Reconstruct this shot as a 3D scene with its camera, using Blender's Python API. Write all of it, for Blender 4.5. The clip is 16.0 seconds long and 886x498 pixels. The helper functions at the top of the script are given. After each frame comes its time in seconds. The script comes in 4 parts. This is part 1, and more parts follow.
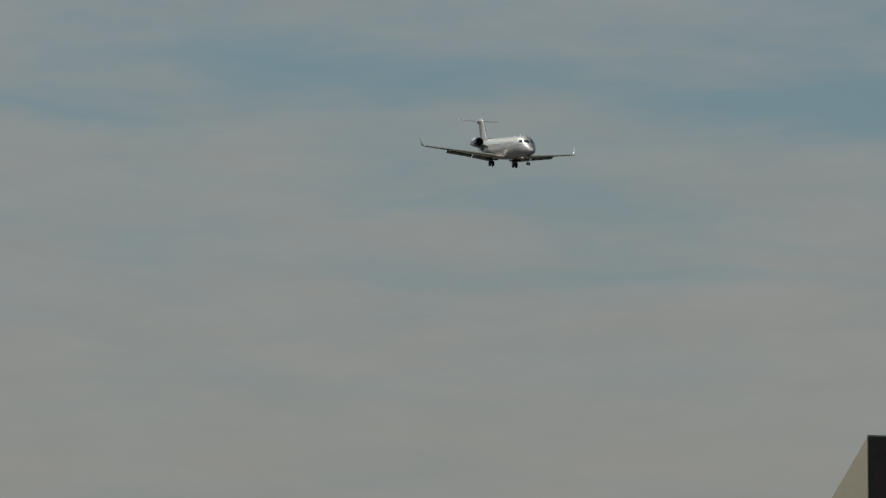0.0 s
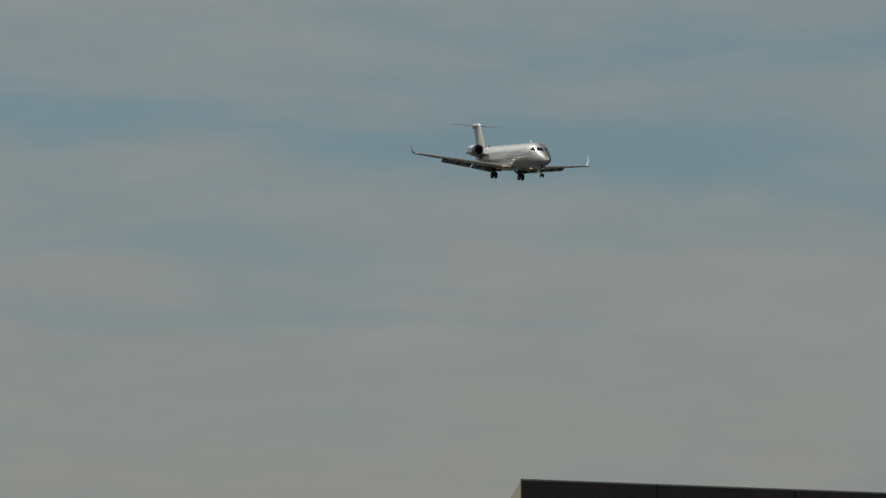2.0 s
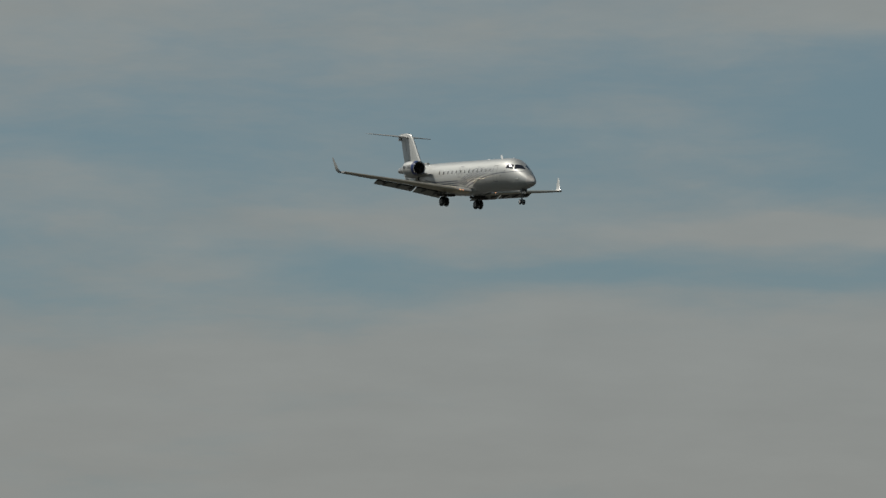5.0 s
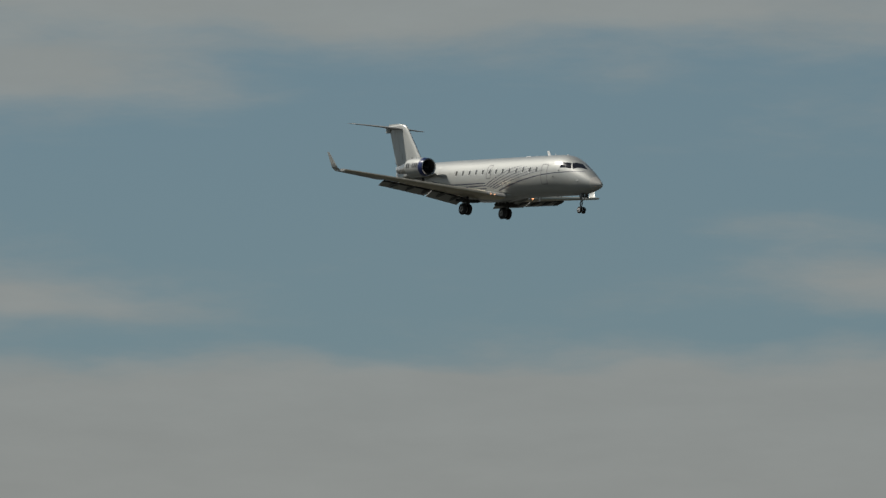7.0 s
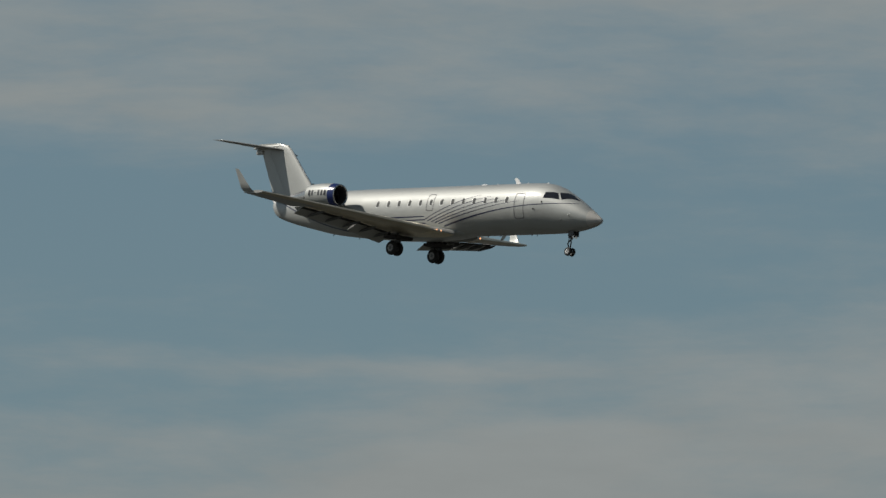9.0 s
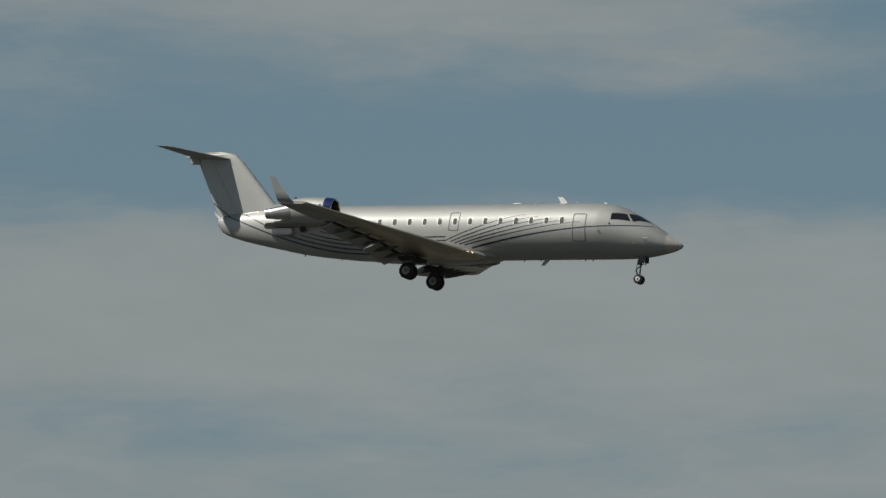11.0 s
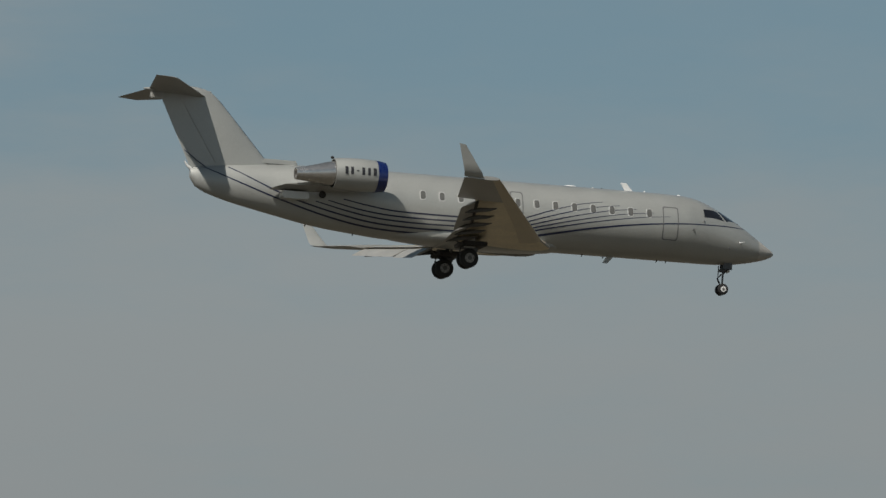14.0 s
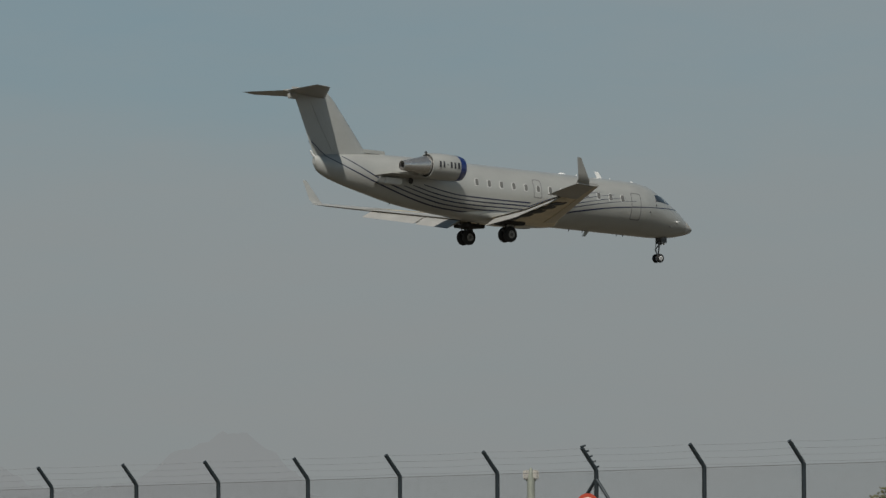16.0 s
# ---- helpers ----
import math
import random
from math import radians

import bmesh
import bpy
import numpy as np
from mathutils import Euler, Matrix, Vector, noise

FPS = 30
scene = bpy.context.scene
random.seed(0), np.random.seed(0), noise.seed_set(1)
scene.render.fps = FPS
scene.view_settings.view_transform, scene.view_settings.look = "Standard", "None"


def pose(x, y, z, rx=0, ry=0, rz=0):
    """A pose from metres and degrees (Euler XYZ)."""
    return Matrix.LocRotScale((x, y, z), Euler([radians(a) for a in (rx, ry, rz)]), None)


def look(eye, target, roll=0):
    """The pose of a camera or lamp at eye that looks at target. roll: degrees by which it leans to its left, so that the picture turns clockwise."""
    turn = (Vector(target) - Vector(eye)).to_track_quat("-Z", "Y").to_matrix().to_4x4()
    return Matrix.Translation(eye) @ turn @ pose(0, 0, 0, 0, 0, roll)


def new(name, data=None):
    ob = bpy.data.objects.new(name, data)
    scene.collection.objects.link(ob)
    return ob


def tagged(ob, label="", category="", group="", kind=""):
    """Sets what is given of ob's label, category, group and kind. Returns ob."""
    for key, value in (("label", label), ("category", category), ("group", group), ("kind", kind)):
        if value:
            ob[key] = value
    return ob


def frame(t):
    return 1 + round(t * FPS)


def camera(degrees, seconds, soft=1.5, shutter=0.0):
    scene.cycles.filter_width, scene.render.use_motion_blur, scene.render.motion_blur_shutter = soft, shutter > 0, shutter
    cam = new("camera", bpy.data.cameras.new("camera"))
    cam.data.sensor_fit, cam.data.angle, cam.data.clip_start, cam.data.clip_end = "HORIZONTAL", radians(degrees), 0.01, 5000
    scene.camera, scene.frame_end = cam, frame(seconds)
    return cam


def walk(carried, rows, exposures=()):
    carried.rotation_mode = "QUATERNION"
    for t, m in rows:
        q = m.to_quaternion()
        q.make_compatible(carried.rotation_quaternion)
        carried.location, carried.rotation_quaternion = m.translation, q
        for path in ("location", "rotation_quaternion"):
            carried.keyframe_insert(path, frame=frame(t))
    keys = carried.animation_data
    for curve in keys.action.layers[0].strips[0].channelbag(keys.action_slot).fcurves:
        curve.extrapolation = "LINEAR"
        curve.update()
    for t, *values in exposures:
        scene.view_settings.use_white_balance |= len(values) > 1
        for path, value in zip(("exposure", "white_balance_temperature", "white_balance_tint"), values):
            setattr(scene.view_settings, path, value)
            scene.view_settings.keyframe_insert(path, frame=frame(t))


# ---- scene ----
# ---- camera: a long lens on a fixed stand, panning after the aircraft ----
EYE = (0.0, 0.0, 1.6)
cam = camera(7.364, 16.0, soft=1.45)

# seconds, azimuth and elevation of the view in degrees, roll
VIEW = [
    (0.0, 163.969, 3.151, -0.29), (0.5, 163.477, 3.198, -0.36), (1.0, 162.829, 3.352, 0.1), (1.5, 162.011, 3.472, -0.35),
    (2.0, 161.099, 3.495, 0.08), (2.5, 160.13, 3.55, -0.27), (3.0, 159.063, 3.737, 0.05), (3.5, 158.148, 3.864, -0.05),
    (4.0, 156.667, 4.078, 0.26), (4.2, 156.074, 4.098, -0.04), (4.5, 155.337, 4.157, 0.09), (5.0, 154.0, 4.263, 0.29),
    (5.5, 152.509, 4.378, 0.5), (6.0, 150.84, 4.503, 0.7), (6.3, 149.742, 4.584, 0.82), (6.5, 148.969, 4.645, 1.0),
    (7.0, 146.814, 4.859, 0.58), (7.5, 144.089, 5.22, 0.19), (8.0, 140.972, 5.51, 0.27), (8.5, 137.732, 5.697, 0.44),
    (8.7, 136.44, 5.754, 0.57), (9.0, 134.228, 5.897, 0.44), (9.5, 130.126, 6.133, 0.23), (10.0, 125.453, 6.357, 0.01),
    (10.5, 120.162, 6.551, -0.2), (10.8, 116.681, 6.646, -0.33), (11.0, 114.117, 6.706, -0.38), (11.5, 107.585, 6.767, -0.62),
    (12.0, 100.611, 6.546, -0.52), (12.5, 93.384, 6.297, -0.22), (13.0, 86.779, 6.007, 0.01), (13.5, 79.973, 5.738, -0.17),
    (14.0, 72.626, 5.282, -0.0), (14.5, 65.892, 4.814, 0.1), (15.0, 60.051, 4.424, -0.19), (15.5, 55.524, 3.849, -0.09),
    (16.0, 50.404, 3.213, -0.23),
]


def ahead(az, el, d=100.0):
    """The point d metres away from the eye at that azimuth and elevation."""
    a, e = radians(az), radians(el)
    return (EYE[0] + d * math.cos(e) * math.cos(a), EYE[1] + d * math.cos(e) * math.sin(a), EYE[2] + d * math.sin(e))


walk(cam, [(t, look(EYE, ahead(az, el), roll)) for t, az, el, roll in VIEW])

# ---- light: high afternoon sun behind the camera, thin cloud ----
SUN = Vector((-1.22, -1.0, 1.78)).normalized()
sun = new("sun", bpy.data.lights.new("sun", "SUN"))
sun.data.energy, sun.data.angle, sun.data.color = 3.5, radians(0.6), (1.0, 0.955, 0.88)
sun.matrix_world = look((0, 0, 300), Vector((0, 0, 300)) - SUN)
scene.view_settings.exposure = 0.0


def nodes_of(tree):
    """Short builders for a node tree: make(type, **inputs) and joining by sockets."""
    def make(kind, op=None, **values):
        node = tree.nodes.new(kind)
        if op is not None:
            node.operation = op
        for key, value in values.items():
            slot = node.inputs[int(key[1:])] if key[0] == "i" and key[1:].isdigit() else node.inputs[key]
            if hasattr(value, "is_output"):
                tree.links.new(value, slot)
            else:
                slot.default_value = value
        return node
    return make


# streaks of open sky (positive) and of cloud (negative): azimuth, elevation, half width, half height, slope, weight
STREAKS_EAST = [
    (164.73, 4.71, 2.07, 0.21, 0.07, 0.42), (160.97, 4.24, 1.55, 0.21, 0.08, 0.45), (167.37, 4.36, 0.89, 0.16, 0.1, 0.42),
    (163.87, 3.02, 4.23, 0.42, 0, 0.19), (154.94, 5.41, 2.45, 0.66, 0, 0.41), (154.23, 4.04, 1.79, 0.24, 0.05, 0.51),
    (159.65, 4.25, 2.16, 0.33, 0.05, 0.36), (154.47, 4.42, 1.22, 0.13, 0.03, -0.24), (160.4, 2.8, 4.23, 0.56, 0, -0.08),
    (146.74, 5.38, 5.17, 1.41, 0, 0.81), (150.16, 6.32, 1.22, 0.33, 0, -0.47), (143.82, 5.1, 1.22, 0.19, 0.03, -0.57),
    (151.2, 4.46, 1.25, 0.15, 0.04, -0.52), (146.72, 3.17, 6.11, 0.71, 0, -0.95), (146.76, 6.93, 4.23, 0.26, 0.03, -0.57),
    (161.1, 4.77, 8.0, 1.13, 0, 0.3),
]
STREAKS_FAR = [
    (107.03, 7.24, 4.7, 0.35, 0.03, 0.75), (104.89, 7.86, 2.35, 0.2, 0.1, -0.2), (147.49, 5.19, 3.29, 1.03, 0, 0.5),
    (151.21, 4.42, 1.35, 0.16, 0, -0.3), (148.87, 3.05, 6.58, 0.56, 0, -0.5), (103.84, 7.09, 1.41, 0.28, 0, 0.5),
    (109.87, 8.34, 1.65, 0.28, 0.1, 0.45), (103.75, 7.56, 1.79, 0.52, 0, 0.55), (97.32, 6.7, 1.03, 0.28, 0, 0.6),
    (88.13, 7.23, 3.06, 0.52, 0, 0.55), (89.07, 5.82, 2.35, 0.33, 0, -0.4), (142.36, 4.64, 1.55, 0.18, 0.05, -0.55),
    (146.36, 3.71, 2.35, 0.28, 0, -0.35), (109.63, 8.48, 2.82, 0.24, 0.1, 0.4), (108.94, 5.56, 4.23, 0.24, 0, 0.28),
    (50.79, 4.58, 7.05, 0.89, 0, 0.3),
]
STREAKS_THIN = [
    (163.38, 3.59, 2.35, 0.14, 0.06, 0.27), (161.97, 2.91, 2.12, 0.09, 0.05, 0.3), (154.23, 3.08, 2.35, 0.12, 0, 0.38),
    (158.71, 3.58, 2.35, 0.14, 0, 0.2), (158.67, 5.14, 2.35, 0.24, 0.05, 0.3), (142.36, 4.22, 2.35, 0.15, 0.02, 0.55),
    (144.48, 4.35, 3.29, 0.16, 0, 0.3), (85.99, 7.19, 2.59, 0.42, 0, 0.45), (66.29, 6.09, 7.53, 1.18, 0, 0.2),
    (75.85, 4.06, 2.82, 0.56, 0, -0.2), (83.73, 5.96, 0.71, 0.28, 0, 0.35), (84.1, 7.6, 1.41, 0.28, 0.05, -0.4),
    (140.85, 6.35, 1.03, 0.28, 0, 0.5), (103.37, 8.07, 1.65, 0.28, 0, 0.4), (100.77, 7.28, 2.12, 0.19, 0.03, 0.45),
]
STREAKS_WISPS = [
    (149.59, 4.05, 4.7, 0.17, 0, 0.6), (146.77, 4.68, 1.88, 0.38, 0, -0.25), (116.41, 5.55, 4.23, 0.38, 0, 0.32),
    (113.08, 8.33, 2.35, 0.21, 0.1, 0.3), (113.56, 7.37, 4.23, 0.42, 0.02, 0.25), (138.77, 7.02, 1.03, 0.28, 0, -0.08),
    (142.55, 4.94, 2.12, 0.33, 0, 0.3), (138.77, 4.58, 2.35, 0.28, 0, 0.3), (130.05, 6.33, 4.23, 0.94, 0, 0.5),
    (124.9, 6.93, 4.23, 0.61, 0.02, 0.55), (119.61, 7.26, 3.29, 0.52, 0.02, 0.4), (134.63, 5.99, 3.29, 1.03, 0, 0.35),
    (132.43, 7.58, 1.88, 0.24, 0.05, 0.3),
]
STREAKS_NORTH = [
    (137.66, 5.8, 5.17, 1.98, 0, 0.7), (136.2, 6.97, 2.3, 0.33, 0.08, -0.5), (135.06, 4.96, 1.98, 0.13, -0.03, -0.59),
    (139.99, 3.71, 2.63, 0.52, 0.12, -0.77), (134.35, 3.75, 1.55, 0.42, -0.2, -0.77), (113.56, 7.46, 4.7, 0.52, 0.02, 1.05),
    (112.6, 8.3, 2.35, 0.28, 0.12, -0.35), (118.97, 8.3, 2.35, 0.28, 0, 0.5), (114.05, 5.96, 6.58, 0.89, 0, -0.45),
    (90.79, 7.37, 1.98, 0.61, 0.12, 0.95), (96.95, 6.89, 0.8, 0.14, 0.05, 0.6), (93.06, 8.09, 0.75, 0.33, -0.5, 0.35),
    (73.02, 7.0, 7.05, 1.05, 0, 0.75), (55.45, 5.83, 7.05, 1.32, 0, 0.42), (89.07, 7.51, 1.88, 0.56, 0, 0.35),
    (114.52, 5.07, 6.11, 0.52, 0, 0.4),
]


STREAKS_LATE = [
    (157.1, 3.9, 2.0, 0.15, 0.1, 0.25), (151.24, 3.61, 2.0, 0.2, 0, 0.38), (105.2, 7.05, 1.5, 0.3, 0, 0.45),
    (110.3, 7.8, 1.5, 0.5, 0.05, 0.3), (107.5, 8.45, 2.0, 0.3, 0.1, 0.22), (114.0, 8.05, 2.6, 0.45, 0.08, 0.5),
    (142.6, 4.7, 1.9, 0.2, 0.03, -0.28), (82.7, 7.24, 1.3, 0.5, 0, 0.3), (76.9, 7.3, 1.6, 0.5, 0, -0.3),
]


def build_sky():
    world = bpy.data.worlds.new("sky")
    scene.world = world
    world.use_nodes = True
    tree = world.node_tree
    tree.nodes.clear()
    make = nodes_of(tree)

    def m(op, a, b=0.0, c=0.0):
        return make("ShaderNodeMath", op, i0=a, i1=b, i2=c).outputs[0]

    where = make("ShaderNodeTexCoord").outputs["Generated"]
    sep = make("ShaderNodeSeparateXYZ", i0=where)
    az = m("MULTIPLY", m("ARCTAN2", sep.outputs[1], sep.outputs[0]), 180 / math.pi)
    el = m("MULTIPLY", m("ARCSINE", sep.outputs[2]), 180 / math.pi)
    flat = make("ShaderNodeCombineXYZ", i0=m("MULTIPLY", az, 0.28), i1=el, i2=0.0).outputs[0]
    bend = make("ShaderNodeTexNoise", Vector=flat, Scale=0.9, Detail=4.0, Roughness=0.55)
    bend_parts = make("ShaderNodeSeparateColor", i0=bend.outputs["Color"])
    az_w = m("ADD", az, m("MULTIPLY", m("SUBTRACT", bend_parts.outputs[0], 0.5), 2.2))
    el_w = m("ADD", el, m("MULTIPLY", m("SUBTRACT", bend_parts.outputs[1], 0.5), 0.9))
    total = None
    for a, e, wide, high, slope, weight in STREAKS_EAST + STREAKS_NORTH + STREAKS_FAR + STREAKS_THIN + STREAKS_WISPS + STREAKS_LATE:
        da = m("SUBTRACT", az_w, a)
        de = m("SUBTRACT", m("SUBTRACT", el_w, e), m("MULTIPLY", da, slope))
        x, y = m("DIVIDE", da, wide), m("DIVIDE", de, high)
        q = m("ADD", m("MULTIPLY", x, x), m("MULTIPLY", y, y))
        blob = m("MULTIPLY", m("EXPONENT", m("MULTIPLY", q, -1.0)), weight)
        total = blob if total is None else m("ADD", total, blob)
    wisps = make("ShaderNodeTexNoise", Vector=flat, Scale=1.7, Detail=6.0, Roughness=0.6).outputs[0]
    high_up = make("ShaderNodeMapRange", Value=el, i1=8.0, i2=28.0, i3=0.0, i4=0.9).outputs[0]
    open_sky = m("ADD", m("ADD", total, high_up), m("MULTIPLY", m("MULTIPLY", m("SUBTRACT", wisps, 0.5), 1.15), make("ShaderNodeMapRange", Value=az, i1=60.0, i2=95.0, i3=0.35, i4=1.0).outputs[0]))
    long_flat = make("ShaderNodeCombineXYZ", i0=m("MULTIPLY", az_w, 0.5), i1=m("MULTIPLY", el_w, 2.6), i2=3.0).outputs[0]
    calm = make("ShaderNodeMapRange", Value=az, i1=82.0, i2=106.0, i3=0.12, i4=1.0).outputs[0]
    threads = make("ShaderNodeTexNoise", Vector=long_flat, Scale=1.5, Detail=5.0, Roughness=0.62).outputs[0]
    open_sky = m("ADD", m("ADD", open_sky, 0.20), m("MULTIPLY", m("MULTIPLY", m("SUBTRACT", threads, 0.5), 0.6), calm))
    veil = make("ShaderNodeMapRange", Value=open_sky, i1=0.02, i2=1.08)
    veil.interpolation_type = "SMOOTHSTEP"
    sky = make("ShaderNodeTexSky")
    sky.sky_type, sky.sun_disc = "NISHITA", False
    sky.sun_elevation, sky.sun_rotation = math.asin(SUN.z), math.atan2(SUN.x, SUN.y)
    sky.dust_density, sky.air_density = 0.6, 1.0
    part_clear = make("ShaderNodeVectorMath", "MULTIPLY", i0=sky.outputs[0], i1=(0.13, 0.145, 0.155)).outputs[0]
    haze = make("ShaderNodeVectorMath", "SCALE", i0=(1.00, 1.54, 1.82))
    thick = make("ShaderNodeMapRange", Value=az, i1=100.0, i2=72.0, i3=1.0, i4=1.14).outputs[0]
    tree.links.new(m("MULTIPLY", thick, make("ShaderNodeMapRange", Value=el, i1=8.0, i2=45.0, i3=1.0, i4=0.18).outputs[0]), haze.inputs["Scale"])
    clear = make("ShaderNodeVectorMath", "ADD", i0=part_clear, i1=haze.outputs[0]).outputs[0]
    low = make("ShaderNodeMapRange", Value=el, i1=1.2, i2=5.0).outputs[0]
    turn = make("ShaderNodeMapRange", Value=az, i1=150.0, i2=80.0).outputs[0]

    def blend(fac, a, b):
        mix = make("ShaderNodeMix")
        mix.data_type = "RGBA"
        tree.links.new(fac, mix.inputs[0])
        for slot, value in ((6, a), (7, b)):
            if hasattr(value, "is_output"):
                tree.links.new(value, mix.inputs[slot])
            else:
                mix.inputs[slot].default_value = (*value, 1)
        return mix.outputs[2]

    cloud_low = blend(turn, (2.62, 2.66, 2.50), (2.50, 2.64, 2.64))
    cloud_high = blend(turn, (2.59, 2.84, 2.82), (2.61, 2.90, 2.97))
    cloud_even = blend(low, cloud_low, cloud_high)
    puffs = make("ShaderNodeTexNoise", Vector=flat, Scale=2.6, Detail=6.0, Roughness=0.58).outputs[0]
    shade = make("ShaderNodeVectorMath", "SCALE", i0=cloud_even)
    tree.links.new(m("ADD", 1.0, m("MULTIPLY", m("MULTIPLY", m("SUBTRACT", puffs, 0.5), 0.17), calm)), shade.inputs["Scale"])
    cloud = shade.outputs[0]
    both = make("ShaderNodeMix")
    both.data_type = "RGBA"
    tree.links.new(veil.outputs[0], both.inputs[0])
    tree.links.new(cloud, both.inputs[6])
    tree.links.new(clear, both.inputs[7])
    back = make("ShaderNodeBackground", Color=both.outputs[2], Strength=0.1)
    out = make("ShaderNodeOutputWorld")
    tree.links.new(back.outputs[0], out.inputs[0])


build_sky()


# ---- materials ----
def material(name, color, rough=0.5, metal=0.0, vary=0.08, scale=3.0, fine=40.0, bump=0.0, coat=0.0, gloss=0.06, glow=0.0, haze=None):
    mat = bpy.data.materials.new(name)
    mat.use_nodes = True
    tree = mat.node_tree
    make = nodes_of(tree)
    bsdf = tree.nodes["Principled BSDF"]
    where = make("ShaderNodeTexCoord").outputs["Object"]
    big = make("ShaderNodeTexNoise", Vector=where, Scale=scale, Detail=5.0, Roughness=0.6)
    small = make("ShaderNodeTexNoise", Vector=where, Scale=fine, Detail=3.0)
    both = make("ShaderNodeMath", "MULTIPLY_ADD", i0=small.outputs[0], i1=0.4, i2=make("ShaderNodeMath", "MULTIPLY", i0=big.outputs[0], i1=0.6).outputs[0]).outputs[0]
    ramp = make("ShaderNodeMapRange", Value=both, i1=0.3, i2=0.7, i3=1.0 - vary, i4=1.0 + vary).outputs[0]
    tint = make("ShaderNodeVectorMath", "SCALE", i0=color)
    tree.links.new(ramp, tint.inputs["Scale"])
    tree.links.new(tint.outputs[0], bsdf.inputs["Base Color"])
    sheen = make("ShaderNodeMapRange", Value=both, i1=0.3, i2=0.7, i3=max(rough - 0.06, 0.02), i4=min(rough + 0.06, 1.0)).outputs[0]
    tree.links.new(sheen, bsdf.inputs["Roughness"])
    bsdf.inputs["Metallic"].default_value = metal
    bsdf.inputs["Coat Weight"].default_value = coat
    bsdf.inputs["Coat Roughness"].default_value = gloss
    if bump:
        relief = make("ShaderNodeBump", Strength=bump, Distance=0.01, Height=both)
        tree.links.new(relief.outputs[0], bsdf.inputs["Normal"])
    if glow:
        bsdf.inputs["Emission Color"].default_value = (*color, 1)
        bsdf.inputs["Emission Strength"].default_value = glow
    # emission that stands in for air haze over a far surface
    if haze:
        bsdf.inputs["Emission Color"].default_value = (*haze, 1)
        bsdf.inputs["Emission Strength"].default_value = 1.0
    return mat


SILVER = material("silver_paint", (0.44, 0.445, 0.42), 0.60, 0.42, 0.08, 0.9, 14.0, coat=1.0, gloss=0.19)
SILVER_WING = material("grey_wing_paint", (0.43, 0.425, 0.40), 0.45, 0.3, 0.12, 0.8, 9.0)
# bare lower skin; the gold ground reflection is put into its base colour
WING_LOWER = material("bare_wing_skin_bounce_tint", (0.78, 0.69, 0.51), 0.36, 0.7, 0.2, 0.9, 8.0)
RIM = material("window_rim", (0.66, 0.66, 0.63), 0.4, 0.25, 0.05)
RADOME = material("beige_radome", (0.49, 0.47, 0.43), 0.6, 0.0, 0.06)
WHITE = material("white_paint", (0.80, 0.80, 0.78), 0.4, 0.0, 0.03)
METAL = material("bare_metal", (0.66, 0.645, 0.62), 0.24, 0.85, 0.22, 2.2, 24.0)
MIRROR = material("polished_metal", (0.72, 0.72, 0.72), 0.14, 1.0, 0.05)
EDGE = material("polished_edge", (0.62, 0.55, 0.42), 0.34, 0.7, 0.08, 2.0, 30.0)
BLUE = material("deep_blue_paint", (0.010, 0.024, 0.12), 0.3, 0.0, 0.10, coat=0.4)
STRIPE = material("dark_blue_stripe", (0.018, 0.024, 0.062), 0.35, 0.0, 0.12)
LINE = material("grey_seam", (0.16, 0.16, 0.16), 0.6, 0.0, 0.1)
GLASS = material("tinted_glass", (0.018, 0.018, 0.022), 0.08, 0.0, 0.15, coat=1.0)
CABIN = material("cabin_window_glass", (0.15, 0.147, 0.137), 0.18, 0.0, 0.2, coat=0.5)
RUBBER = material("tyre_rubber", (0.018, 0.018, 0.018), 0.75, 0.0, 0.25, 8.0)
HUB = material("wheel_hub_grey", (0.30, 0.295, 0.28), 0.45, 0.4, 0.12)
GEAR = material("landing_gear_grey", (0.12, 0.12, 0.12), 0.5, 0.4, 0.2, 10.0)
# near-black: shade of recesses put into the colour, also on small dark fittings
DARK = material("shade_black", (0.03, 0.028, 0.026), 0.7, 0.0, 0.3, 4.0)
FAN = material("fan_titanium", (0.07, 0.07, 0.075), 0.45, 0.6, 0.2)
LAMP = material("landing_lamp", (1.0, 0.44, 0.20), 0.3, 0.0, 0.0, glow=2.0)
LETTER = material("black_marking", (0.03, 0.03, 0.035), 0.5, 0.0, 0.1)

GROUND = material("dry_grass_ground", (0.070, 0.060, 0.043), 0.95, 0.0, 0.35, 0.02, 1.5, bump=0.4)


def darken_bounce_ground():
    """Unseen ground under the approach, darkened to cut bounce light on the aircraft."""
    tree = GROUND.node_tree
    make = nodes_of(tree)
    bsdf = tree.nodes["Principled BSDF"]
    dry = bsdf.inputs["Base Color"].links[0].from_socket
    where = make("ShaderNodeTexCoord").outputs["Object"]
    x = make("ShaderNodeSeparateXYZ", i0=where).outputs[0]
    rough = make("ShaderNodeTexNoise", Vector=where, Scale=0.01, Detail=4.0).outputs[0]
    edge = make("ShaderNodeMath", "MULTIPLY_ADD", i0=rough, i1=160.0, i2=x).outputs[0]
    fac = make("ShaderNodeMapRange", Value=edge, i1=20.0, i2=150.0).outputs[0]
    mix = make("ShaderNodeMix")
    mix.data_type = "RGBA"
    tree.links.new(fac, mix.inputs[0])
    mix.inputs[6].default_value = (0.028, 0.030, 0.026, 1)
    tree.links.new(dry, mix.inputs[7])
    tree.links.new(mix.outputs[2], bsdf.inputs["Base Color"])


